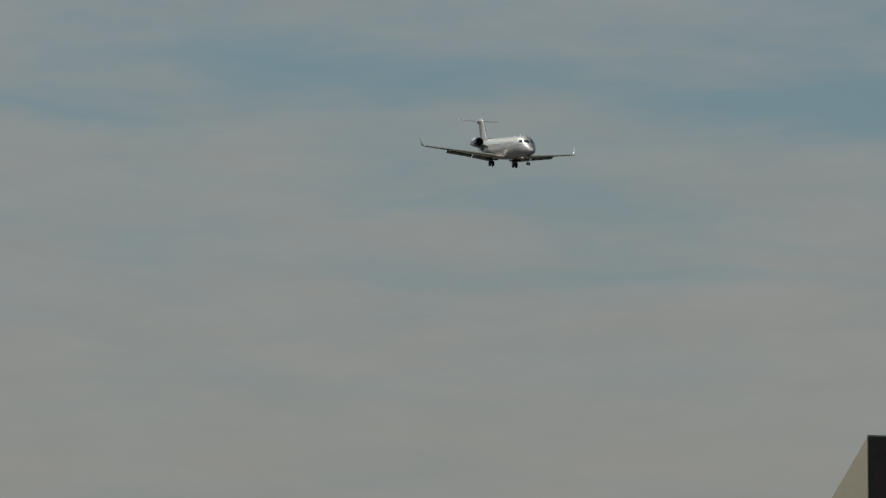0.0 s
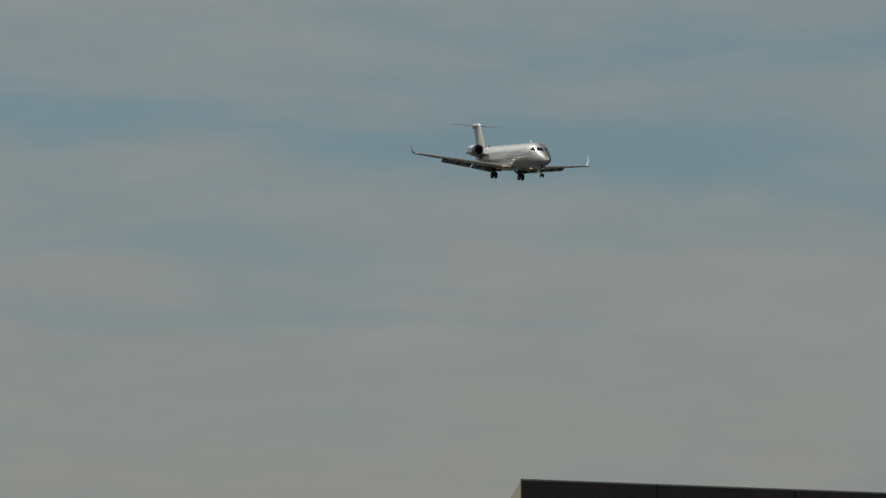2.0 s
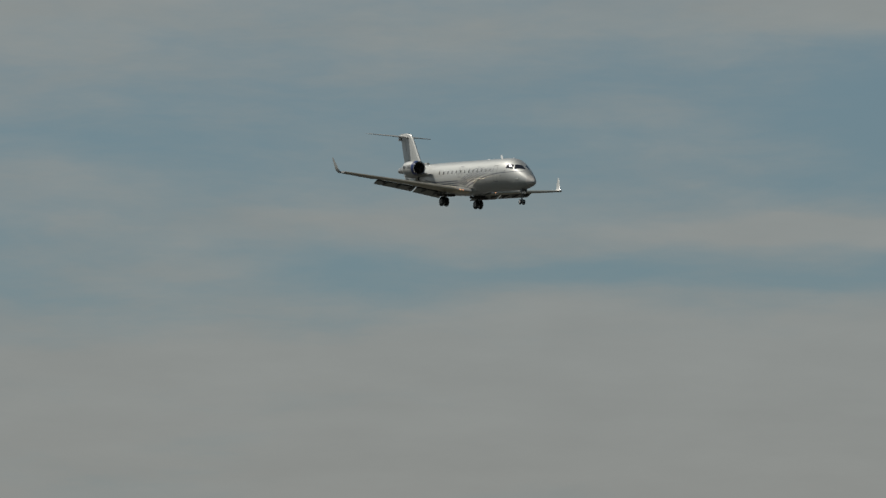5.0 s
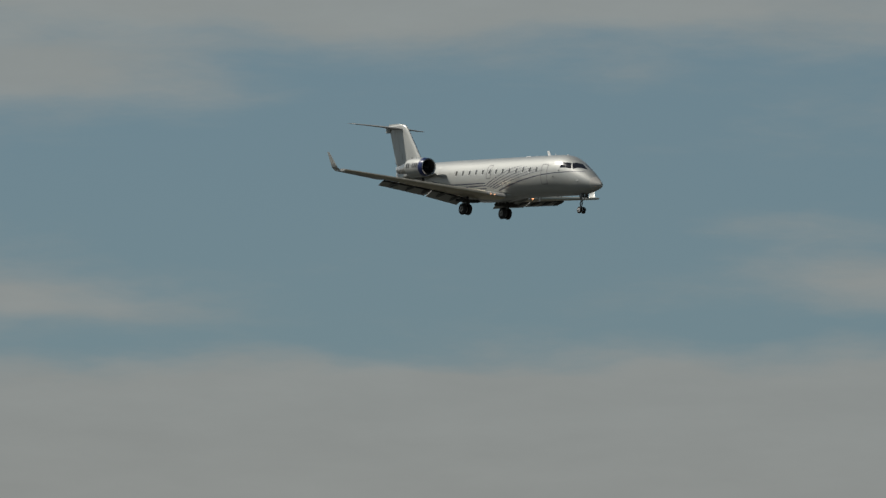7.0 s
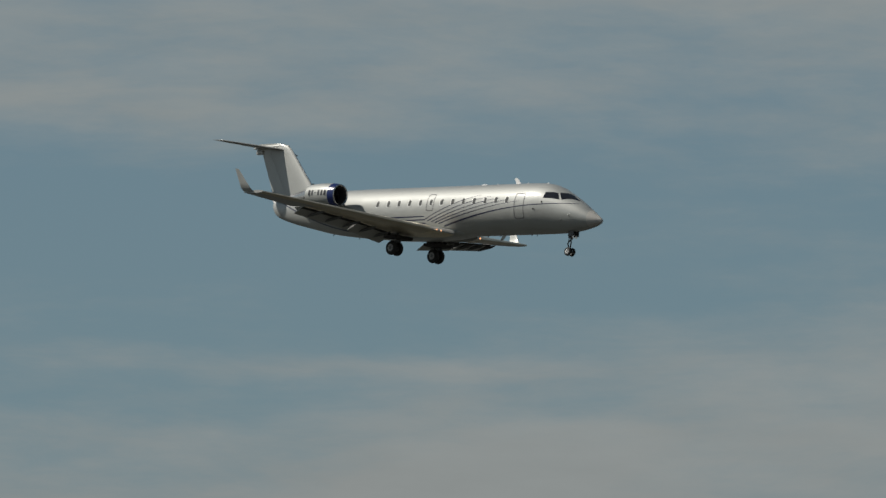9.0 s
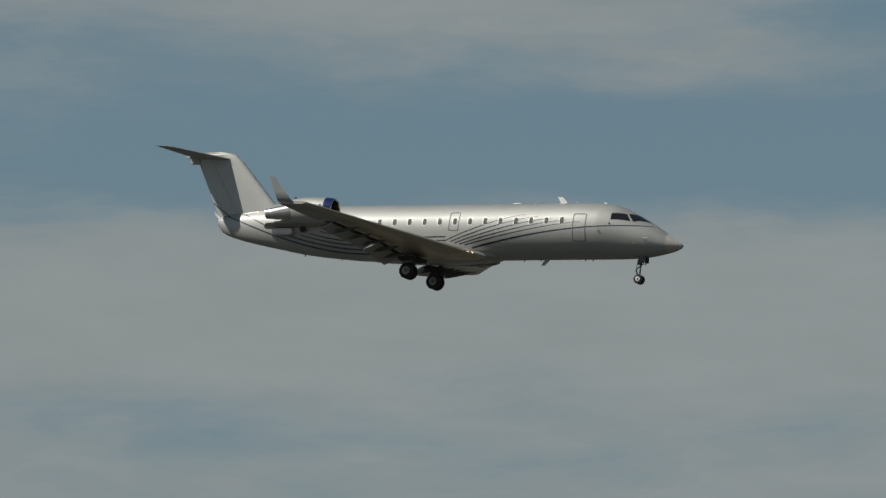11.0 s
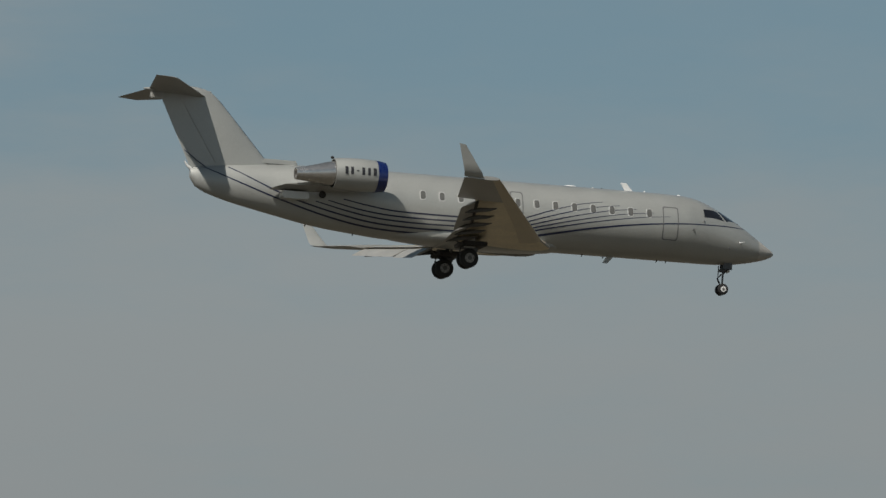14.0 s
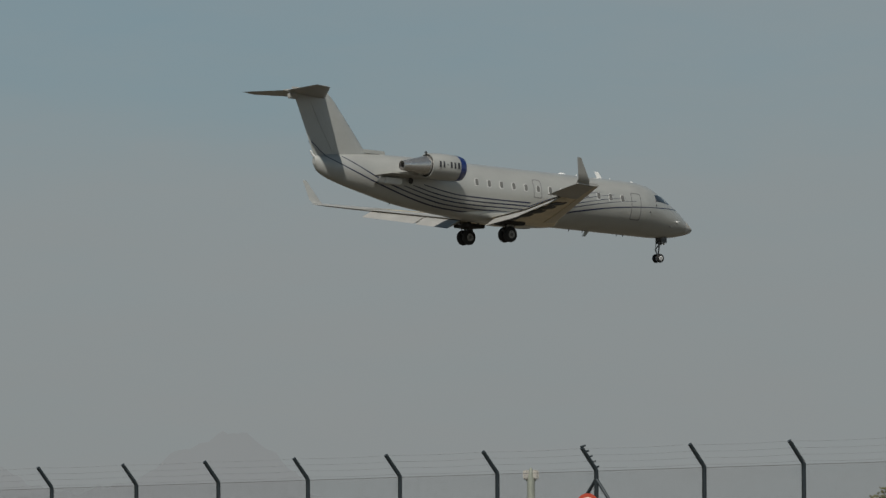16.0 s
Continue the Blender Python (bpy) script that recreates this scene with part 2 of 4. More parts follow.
darken_bounce_ground()
CREAM = material("cream_wall", (0.37, 0.345, 0.255), 0.85, 0.0, 0.12, 1.2, 25.0, bump=0.2)
CLAD = material("dark_brown_cladding", (0.085, 0.055, 0.047), 0.6, 0.0, 0.35, 0.8, 12.0)
COPING = material("pale_coping", (0.50, 0.48, 0.36), 0.7, 0.0, 0.1)
GALV = material("grey_green_pipe", (0.28, 0.30, 0.25), 0.55, 0.2, 0.15, 4.0)
POST = material("dark_green_post", (0.030, 0.040, 0.046), 0.5, 0.1, 0.2, 6.0)
WIRE = material("fence_wire", (0.20, 0.205, 0.205), 0.6, 0.3, 0.1)
BARK = material("reddish_twig_bark", (0.19, 0.155, 0.135), 0.85, 0.0, 0.25, 20.0)
BUD = material("red_brown_seed_head", (0.21, 0.135, 0.105), 0.8, 0.0, 0.4, 30.0)
RED = material("red_enamel", (0.45, 0.06, 0.03), 0.5, 0.0, 0.1)
LEAF = material("olive_leaf", (0.085, 0.085, 0.035), 0.8, 0.0, 0.4, 6.0)
# the hills glow in the haze colour; the air itself is clear
HILL = material("haze_glow_hill", (0.012, 0.012, 0.011), 0.95, 0.0, 0.1, 0.004, 0.03, haze=(0.205, 0.218, 0.222))


# ---- mesh helpers ----
def part(name, bm, mat, parent=None, label="", smooth=True):
    me = bpy.data.meshes.new(name)
    bmesh.ops.recalc_face_normals(bm, faces=bm.faces)
    bm.to_mesh(me)
    bm.free()
    me.materials.append(mat)
    if smooth:
        me.polygons.foreach_set("use_smooth", [True] * len(me.polygons))
        me.set_sharp_from_angle(angle=radians(38))
    ob = new(name, me)
    ob.parent = parent
    if label:
        ob["label"] = label
    return ob


def loft(bm, rings, close=True, cap=True):
    """Skin a list of rings (lists of points of equal length)."""
    vs = [[bm.verts.new(p) for p in ring] for ring in rings]
    n = len(rings[0])
    for a, b in zip(vs, vs[1:]):
        for k in range(n if close else n - 1):
            j = (k + 1) % n
            bm.faces.new((a[k], a[j], b[j], b[k]))
    if cap:
        for ring in (vs[0], vs[-1]):
            bm.faces.new(ring)
    return vs


def tube(bm, points, radii, n=10):
    """A round bar along points with a radius at each."""
    pts = [Vector(p) for p in points]
    rings = []
    for k, p in enumerate(pts):
        d = (pts[min(k + 1, len(pts) - 1)] - pts[max(k - 1, 0)]).normalized()
        side = d.orthogonal().normalized() if k == 0 else (last - d * last.dot(d)).normalized()
        last = side
        up = d.cross(side)
        r = radii[k] if hasattr(radii, "__len__") else radii
        rings.append([p + r * (math.cos(2 * math.pi * i / n) * side + math.sin(2 * math.pi * i / n) * up) for i in range(n)])
    loft(bm, rings)


def block(bm, x0, x1, y0, y1, z0, z1, bevel=0.0):
    made = bmesh.ops.create_cube(bm, size=1.0, matrix=Matrix.Translation(((x0 + x1) / 2, (y0 + y1) / 2, (z0 + z1) / 2)) @ Matrix.Diagonal((x1 - x0, y1 - y0, z1 - z0, 1)))
    if bevel:
        edges = list({e for v in made["verts"] for e in v.link_edges})
        bmesh.ops.bevel(bm, geom=edges, offset=bevel, segments=2, affect="EDGES")


def lathe(bm, profile, centre, axis="x", n=32, cap=True):
    """Turn (along, radius) pairs about an axis through centre."""
    c = Vector(centre)
    rings = []
    for s, r in profile:
        ring = []
        for k in range(n):
            a = 2 * math.pi * k / n
            u, v = r * math.cos(a), r * math.sin(a)
            ring.append(c + (Vector((s, u, v)) if axis == "x" else Vector((u, s, v)) if axis == "y" else Vector((u, v, s))))
        rings.append(ring)
    loft(bm, rings, cap=cap)


# ---- the aircraft: x forward from the nose tip, y to its port side, z up ----
HULL_X = [0.0, -0.05, -0.14, -0.34, -0.67, -1.31, -1.96, -2.6, -3.13, -3.66, -4.19, -5.2, -15.0, -16.5, -18.0, -19.6, -21.3, -23.0, -24.0, -24.5, -24.76]
HULL_TOP = [-0.13, -0.05, 0.03, 0.15, 0.37, 0.80, 1.17, 1.52, 1.76, 1.91, 1.97, 2.0, 2.0, 2.0, 1.99, 1.97, 1.90, 1.77, 1.66, 1.58, 1.46]
HULL_BOT = [-0.17, -0.21, -0.27, -0.36, -0.46, -0.60, -0.69, -0.73, -0.74, -0.74, -0.74, -0.74, -0.76, -0.74, -0.62, -0.44, -0.12, 0.24, 0.52, 0.76, 1.10]
HULL_WIDE = [0.02, 0.09, 0.16, 0.29, 0.445, 0.68, 0.87, 1.02, 1.125, 1.22, 1.295, 1.345, 1.345, 1.33, 1.24, 1.04, 0.76, 0.49, 0.33, 0.24, 0.12]


def smooth_curve(xs, ys):
    """A monotone cubic through the points, as a function."""
    xs, ys = np.array(xs[::-1]), np.array(ys[::-1])
    h, d = np.diff(xs), np.diff(ys) / np.diff(xs)
    m = np.zeros(len(xs))
    m[0], m[-1] = d[0], d[-1]
    for k in range(1, len(xs) - 1):
        if d[k - 1] * d[k] > 0:
            m[k] = (h[k - 1] + h[k]) / (h[k - 1] / d[k - 1] + h[k] / d[k])

    def f(x):
        k = int(np.clip(np.searchsorted(xs, x) - 1, 0, len(xs) - 2))
        t = (x - xs[k]) / h[k]
        return float((2 * t**3 - 3 * t**2 + 1) * ys[k] + (t**3 - 2 * t**2 + t) * h[k] * m[k] + (3 * t**2 - 2 * t**3) * ys[k + 1] + (t**3 - t**2) * h[k] * m[k + 1])
    return f


hull_top, hull_bot, hull_wide = (smooth_curve(HULL_X, v) for v in (HULL_TOP, HULL_BOT, HULL_WIDE))


def hull_point(x, angle, out=0.0, side=-1):
    """On the skin: angle in degrees up from the widest line; side -1 is starboard."""
    top, bot, wide = hull_top(x), hull_bot(x), hull_wide(x)
    a = radians(angle)
    return Vector((x, side * (wide + out) * math.cos(a), (top + bot) / 2 + ((top - bot) / 2 + out) * math.sin(a)))


def hull_angle(x, z):
    top, bot = hull_top(x), hull_bot(x)
    return math.degrees(math.asin(max(-0.999, min(0.999, (z - (top + bot) / 2) / ((top - bot) / 2)))))


def skin_point(x, z, out=0.0, side=-1):
    return hull_point(x, hull_angle(x, z), out, side)


def hull_patch(bm, corners, out, side, nu=10, nv=8, depth=0.012):
    """A plate on the skin between four corners (x, angle), in order round it."""
    a, b, c, d = corners
    grid = []
    for i in range(nu + 1):
        u = i / nu
        row = []
        for j in range(nv + 1):
            v = j / nv
            x = (1 - u) * ((1 - v) * a[0] + v * d[0]) + u * ((1 - v) * b[0] + v * c[0])
            g = (1 - u) * ((1 - v) * a[1] + v * d[1]) + u * ((1 - v) * b[1] + v * c[1])
            row.append((x, g))
        grid.append(row)
    vs = [[bm.verts.new(hull_point(x, g, out, side)) for x, g in row] for row in grid]
    faces = [bm.faces.new((vs[i][j], vs[i + 1][j], vs[i + 1][j + 1], vs[i][j + 1])) for i in range(nu) for j in range(nv)]
    rim = bmesh.ops.extrude_face_region(bm, geom=faces)
    for v in rim["geom"]:
        if isinstance(v, bmesh.types.BMVert):
            p = v.co
            v.co = p - Vector((0, p.y, p.z - 0.6)).normalized() * depth


def rounded_outline(x, z, w, h, r, n=5):
    pts = []
    for cx, cz, start in ((x + w / 2 - r, z + h / 2 - r, 0), (x - w / 2 + r, z + h / 2 - r, 90), (x - w / 2 + r, z - h / 2 + r, 180), (x + w / 2 - r, z - h / 2 + r, 270)):
        for k in range(n):
            a = radians(start + 90 * k / (n - 1))
            pts.append((cx + r * math.cos(a), cz + r * math.sin(a)))
    full = []
    for k, (x0, z0) in enumerate(pts):
        x1, z1 = pts[(k + 1) % len(pts)]
        steps = max(1, int(math.hypot(x1 - x0, z1 - z0) / 0.08))
        full += [(x0 + (x1 - x0) * i / steps, z0 + (z1 - z0) * i / steps) for i in range(steps)]
    return full


def skin_plate(bm, outline, out, side):
    """A thin plate with that (x, z) outline lying on the skin."""
    cx = sum(p[0] for p in outline) / len(outline)
    cz = sum(p[1] for p in outline) / len(outline)
    front = [bm.verts.new(skin_point(x, z, out, side)) for x, z in outline]
    back = [bm.verts.new(skin_point(x, z, -0.01, side)) for x, z in outline]
    hub = bm.verts.new(skin_point(cx, cz, out, side))
    n = len(outline)
    for k in range(n):
        j = (k + 1) % n
        bm.faces.new((front[k], front[j], hub))
        bm.faces.new((front[k], back[k], back[j], front[j]))


def skin_ring(bm, outline, width, out, side):
    """A raised seam along a closed (x, z) outline."""
    cx = sum(p[0] for p in outline) / len(outline)
    cz = sum(p[1] for p in outline) / len(outline)
    inner = []
    for x, z in outline:
        d = Vector((x - cx, z - cz))
        inner.append((x - width * (1 if d.x > 0 else -1), z - width * (1 if d.y > 0 else -1)))
    a = [bm.verts.new(skin_point(x, z, out, side)) for x, z in outline]
    b = [bm.verts.new(skin_point(x, z, out, side)) for x, z in inner]
    n = len(outline)
    for k in range(n):
        j = (k + 1) % n
        bm.faces.new((a[k], a[j], b[j], b[k]))


def ribbon(bm, pts, widths, out, side, steps=40):
    """A painted band on the skin along (x, z) points, tapering by widths."""
    xs = [p[0] for p in pts]
    line = []
    n = len(pts)
    for i in range(steps + 1):
        u = i / steps * (n - 1)
        k = min(int(u), n - 2)
        t = u - k
        p0, p1, p2, p3 = pts[max(k - 1, 0)], pts[k], pts[k + 1], pts[min(k + 2, n - 1)]
        q = [0.5 * (2 * p1[c] + (p2[c] - p0[c]) * t + (2 * p0[c] - 5 * p1[c] + 4 * p2[c] - p3[c]) * t * t + (3 * p1[c] - p0[c] - 3 * p2[c] + p3[c]) * t**3) for c in (0, 1)]
        line.append((q[0], q[1], widths[k] + (widths[k + 1] - widths[k]) * t))
    rows = []
    for i, (x, z, w) in enumerate(line):
        x0, z0, _ = line[max(i - 1, 0)]
        x1, z1, _ = line[min(i + 1, steps)]
        d = Vector((x1 - x0, z1 - z0)).normalized()
        nx, nz = -d.y, d.x
        rows.append([bm.verts.new(skin_point(x + s * nx * w / 2, z + s * nz * w / 2, out, side)) for s in (-1, 0, 1)])
    for a, b in zip(rows, rows[1:]):
        for k in (0, 1):
            bm.faces.new((a[k], a[k + 1], b[k + 1], b[k]))


FOIL = [(0.0, 0.0), (0.01, 0.017), (0.04, 0.034), (0.10, 0.049), (0.2, 0.059), (0.32, 0.061), (0.5, 0.051), (0.7, 0.033), (0.88, 0.014), (1.0, 0.001)]


def foil_ring(le, te, thick, up=(0, 0, 1), camber=0.0):
    """An aerofoil section from leading to trailing edge; thick scales its height."""
    le, te, up = Vector(le), Vector(te), Vector(up)
    c = (te - le).length
    top = [le + (te - le) * u + up * c * (v * thick + camber * 4 * u * (1 - u)) for u, v in FOIL]
    low = [le + (te - le) * u + up * c * (-v * thick * 0.75 + camber * 4 * u * (1 - u)) for u, v in FOIL[1:-1][::-1]]
    return top + low


jet = new("jet_airplane")
tagged(jet, "silver twin-engine jet with blue stripes, wheels and flaps down", "airplane")


def build_fuselage():
    xs = [-0.75 - 0.13 * k for k in range(30)] + list(np.linspace(-4.7, -15.0, 26)) + list(np.linspace(-15.3, -24.76, 44))
    bm = bmesh.new()
    loft(bm, [[hull_point(x, 360 * k / 56) for k in range(56)] for x in xs])
    part("fuselage", bm, SILVER, jet)
    xs = [0.0, -0.02, -0.05, -0.09, -0.14, -0.2, -0.27, -0.36, -0.46, -0.58, -0.67, -0.765]
    bm = bmesh.new()
    loft(bm, [[hull_point(x, 360 * k / 56, 0.003) for k in range(56)] for x in xs])
    part("radome", bm, RADOME, jet, "matt beige nose cone")
    # wing to body fairing
    bm = bmesh.new()
    rings = []
    for k in range(29):
        u = k / 28
        x = -9.3 - 7.3 * u
        s = math.sin(math.pi * u ** 0.85) ** 0.6
        ring = []
        for i in range(28):
            a = 2 * math.pi * i / 28
            c, d = math.cos(a), math.sin(a)
            wy = (0.48 + 0.54 * s) * math.copysign(abs(c) ** 0.75, c)
            ring.append((x, wy, -0.44 + (0.24 + 0.24 * s) * math.copysign(abs(d) ** 0.8, d)))
        rings.append(ring)
    loft(bm, rings)
    part("belly_fairing", bm, SILVER, jet, "grey belly fairing under the wing roots")


def build_windows():
    for side in (-1, 1):
        for k in range(13):
            x = -15.45 + 0.80 * k
            bm = bmesh.new()
            skin_plate(bm, rounded_outline(x, 0.95, 0.27, 0.385, 0.085), 0.004, side)
            frame_ob = part("cabin_window", bm, RIM, jet, "cabin window with a pale rim")
            bm = bmesh.new()
            skin_plate(bm, rounded_outline(x + 0.016, 0.957, 0.205, 0.325, 0.07), 0.008, side)
            part("pane", bm, CABIN, frame_ob)
        # flight deck
        bm = bmesh.new()
        hull_patch(bm, [(-2.34, 35), (-1.50, 78), (-2.16, 84), (-2.66, 54)], 0.006, side)
        part("windshield", bm, GLASS, jet, "dark windshield pane of the flight deck")
        bm = bmesh.new()
        hull_patch(bm, [(-3.40, 20.5), (-2.46, 32.5), (-2.72, 51), (-3.40, 38)], 0.006, side)
        part("cockpit_side_window", bm, GLASS, jet, "dark side window of the flight deck")
        bm = bmesh.new()
        skin_ring(bm, rounded_outline(-11.48, 0.96, 0.54, 0.94, 0.09), 0.042, 0.006, side)
        part("emergency_exit", bm, LINE, jet, "thin grey outline of the overwing exit")
        bm = bmesh.new()
        skin_ring(bm, rounded_outline(-4.92, 0.62, 0.68, 1.36, 0.09), 0.042, 0.006, side)
        part("cabin_door", bm, LINE, jet, "thin grey outline of the closed cabin door")


def build_stripes():
    for side in (-1, 1):
        bands = [([(-1.42, 0.74), (-2.6, 0.72), (-4.6, 0.62), (-6.5, 0.43), (-8.2, 0.17), (-9.5, -0.08), (-10.6, -0.30)], [0.025, 0.04, 0.045, 0.055, 0.07, 0.08, 0.085])]
        for k in range(1, 6):
            x0 = -4.2 - 0.72 * k
            z0 = 0.78 + 0.10 * k
            xe, ze = -10.7 - 0.25 * k, -0.22 + 0.05 * k
            mid = [(x0 + (xe - x0) * u, z0 + (ze - z0) * (u ** 1.35)) for u in (0, 0.2, 0.4, 0.6, 0.8, 1.0)]
            bands.append((mid, [0.012, 0.020, 0.028, 0.036, 0.052 - 0.003 * k, 0.066 - 0.004 * k]))
        tails = [
            [(-11.9, -0.48), (-13.6, -0.50), (-15.5, -0.52), (-17.4, -0.44), (-19.2, -0.14), (-21.0, 0.36), (-22.6, 0.92), (-24.25, 1.56)],
            [(-11.9, -0.31), (-13.6, -0.33), (-15.4, -0.35), (-17.2, -0.28), (-18.8, -0.02), (-20.3, 0.36), (-21.5, 0.80), (-23.25, 1.62)],
            [(-11.9, -0.13), (-13.6, -0.15), (-15.3, -0.17), (-17.0, -0.11), (-18.4, 0.09), (-19.8, 0.42)],
            [(-11.9, 0.05), (-13.6, 0.03), (-15.2, 0.01), (-16.8, 0.05), (-18.1, 0.21), (-19.3, 0.48)],
            [(-11.9, 0.22), (-13.6, 0.20), (-15.1, 0.20), (-16.6, 0.23), (-17.7, 0.37), (-18.7, 0.56)],
        ]
        for line in tails:
            bands.append((line, [0.06] * (len(line) - 2) + [0.055, 0.04]))
        for line, widths in bands:
            bm = bmesh.new()
            ribbon(bm, line, widths, 0.005, side)
            part("stripe", bm, STRIPE, jet, "thin curving dark blue stripe")


def wing_z(y):
    return -0.66 + 0.111 * (y - 1.2)


def wing_le(y):
    return -10.30 - 0.545 * (y - 1.3) if y > 1.9 else -10.63 + 0.75 * (1.9 - y)


def wing_te(y):
    return -15.1 if y < 3.8 else -15.1 - (y - 3.8) * 1.5 / 6.4


def lamp_pod(name, parent, p, r, length, mat, label):
    """A short housing that points forward with a glowing lens in its mouth."""
    bm = bmesh.new()
    lathe(bm, [(-length, r * 0.9), (-0.02, r * 1.12), (0.012, r * 1.12), (0.012, r * 1.02), (0.0, r)], p, axis="x", n=20)
    housing = part(name, bm, mat, parent, label)
    bm = bmesh.new()
    lathe(bm, [(0.002, r * 0.98), (0.008, r * 0.6)], p, axis="x", n=20)
    part("lens", bm, LAMP, housing)


def build_wing(side):
    def sec(y, te_cut=0.0, thick=1.0):
        z = wing_z(y)
        return foil_ring((wing_le(y), side * y, z), (wing_te(y) + te_cut, side * y, z - 0.02), thick, camber=0.006)

    bm = bmesh.new()
    ys = [0.9, 1.3, 1.6, 1.9, 2.6, 3.2, 3.8, 4.8, 6.0, 7.3]
    loft(bm, [sec(y, 0.95 - 0.03 * y, 1.12 - 0.03 * y) for y in ys])
    wing = part("wing", bm, SILVER_WING, jet, "swept grey wing with a bare leading edge")
    # downward faces take the skin tinted with ground reflection
    wing.data.materials.append(WING_LOWER)
    for face in wing.data.polygons:
        if face.normal.z < -0.5:
            face.material_index = 1
    bm = bmesh.new()
    loft(bm, [sec(y, 0.0, 0.93) for y in (7.3, 8.2, 9.2, 10.0, 10.25)])
    part("outer_wing", bm, SILVER_WING, wing, "outer wing panel with aileron")
    # leading edge strip
    bm = bmesh.new()
    rings = []
    for y in (1.9, 2.6, 3.8, 6.0, 7.28, 7.32, 8.2, 10.2):
        c = wing_le(y) - wing_te(y)
        z, x = wing_z(y), wing_le(y)
        k = (1.12 - 0.03 * y) if y < 7.3 else 0.93
        ring = [(x - u * c, side * y, z + c * (v * k + 0.024 * u * (1 - u)) + 0.004) for u, v in reversed(FOIL[1:5])]
        ring.append((x + 0.006, side * y, z))
        ring += [(x - u * c, side * y, z + c * (-v * k * 0.75 + 0.024 * u * (1 - u)) - 0.004) for u, v in FOIL[1:5]]
        rings.append(ring)
    loft(bm, rings)
    part("leading_edge", bm, EDGE, wing, "bare metal leading edge")
    # winglet
    bm = bmesh.new()
    base_z = wing_z(10.25)
    rings = []
    for u in (0.0, 0.06, 0.15, 0.4, 0.7, 0.95, 1.0):
        y = 10.22 + 0.14 * min(u / 0.15, 1.0) + 0.28 * u
        z = base_z + 1.20 * u - 0.01
        le = -15.80 - 0.92 * u
        te = -16.61 - 0.36 * u
        rings.append(foil_ring((le, side * y, z), (te, side * y, z + 0.03), 0.72, up=(0, side * -0.96, 0.28)))
    loft(bm, rings)
    part("winglet", bm, SILVER, wing, "upturned pale grey winglet")
    # flaps
    for y0, y1, drop in ((1.45, 3.95, 28), (4.05, 7.25, 26)):
        bm = bmesh.new()
        rings = []
        for k in range(5):
            y = y0 + (y1 - y0) * k / 4
            x = wing_te(y) + 0.95 - 0.03 * y + 0.06
            z = wing_z(y) - 0.10
            c = 1.02 - 0.045 * y
            a = radians(drop)
            rings.append(foil_ring((x, side * y, z), (x - c * math.cos(a), side * y, z - c * math.sin(a)), 0.95, up=(-math.sin(a), 0, math.cos(a))))
        loft(bm, rings)
        part("flap", bm, SILVER_WING, wing, "lowered trailing edge flap")
        # vane in front of the flap, near-black for the shade in the slot
        bm = bmesh.new()
        rings = []
        for k in range(3):
            y = y0 + (y1 - y0) * k / 2
            x = wing_te(y) + 1.12 - 0.03 * y
            z = wing_z(y) - 0.05
            rings.append(foil_ring((x, side * y, z), (x - 0.27, side * y, z - 0.15), 1.2))
        loft(bm, rings)
        part("flap_vane", bm, DARK, wing)
    # flap hinge fairings, coloured dark grey to carry the shade under the wing
    for y in (2.2, 3.3, 4.4, 5.5, 6.6):
        bm = bmesh.new()
        x, z = wing_te(y) + 0.95, wing_z(y)
        tube(bm, [(x + 0.75, side * y, z - 0.15), (x + 0.45, side * y, z - 0.22), (x + 0.05, side * y, z - 0.26), (x - 0.30, side * y, z - 0.34), (x - 0.56, side * y, z - 0.42)], [0.02, 0.07, 0.095, 0.075, 0.02], 10)
        part("flap_hinge_fairing", bm, GEAR, wing, "flap hinge fairing toned dark for underwing shade")
    # landing lamps in the root
    for y in (1.50, 1.70):
        p = Vector((wing_le(y) + 0.012, side * y, wing_z(y) + 0.01))
        lamp_pod("landing_light", wing, p, 0.042, 0.14, EDGE, "warm glowing landing light")
    # wheel well: a solid dark block stands in for the shaded opening
    bm = bmesh.new()
    block(bm, -13.95, -12.95, min(side * 0.9, side * 2.2), max(side * 0.9, side * 2.2), -1.04, -0.86, 0.03)
    part("wheel_well_shade", bm, DARK, wing, "dark block in place of the wheel well's shade")


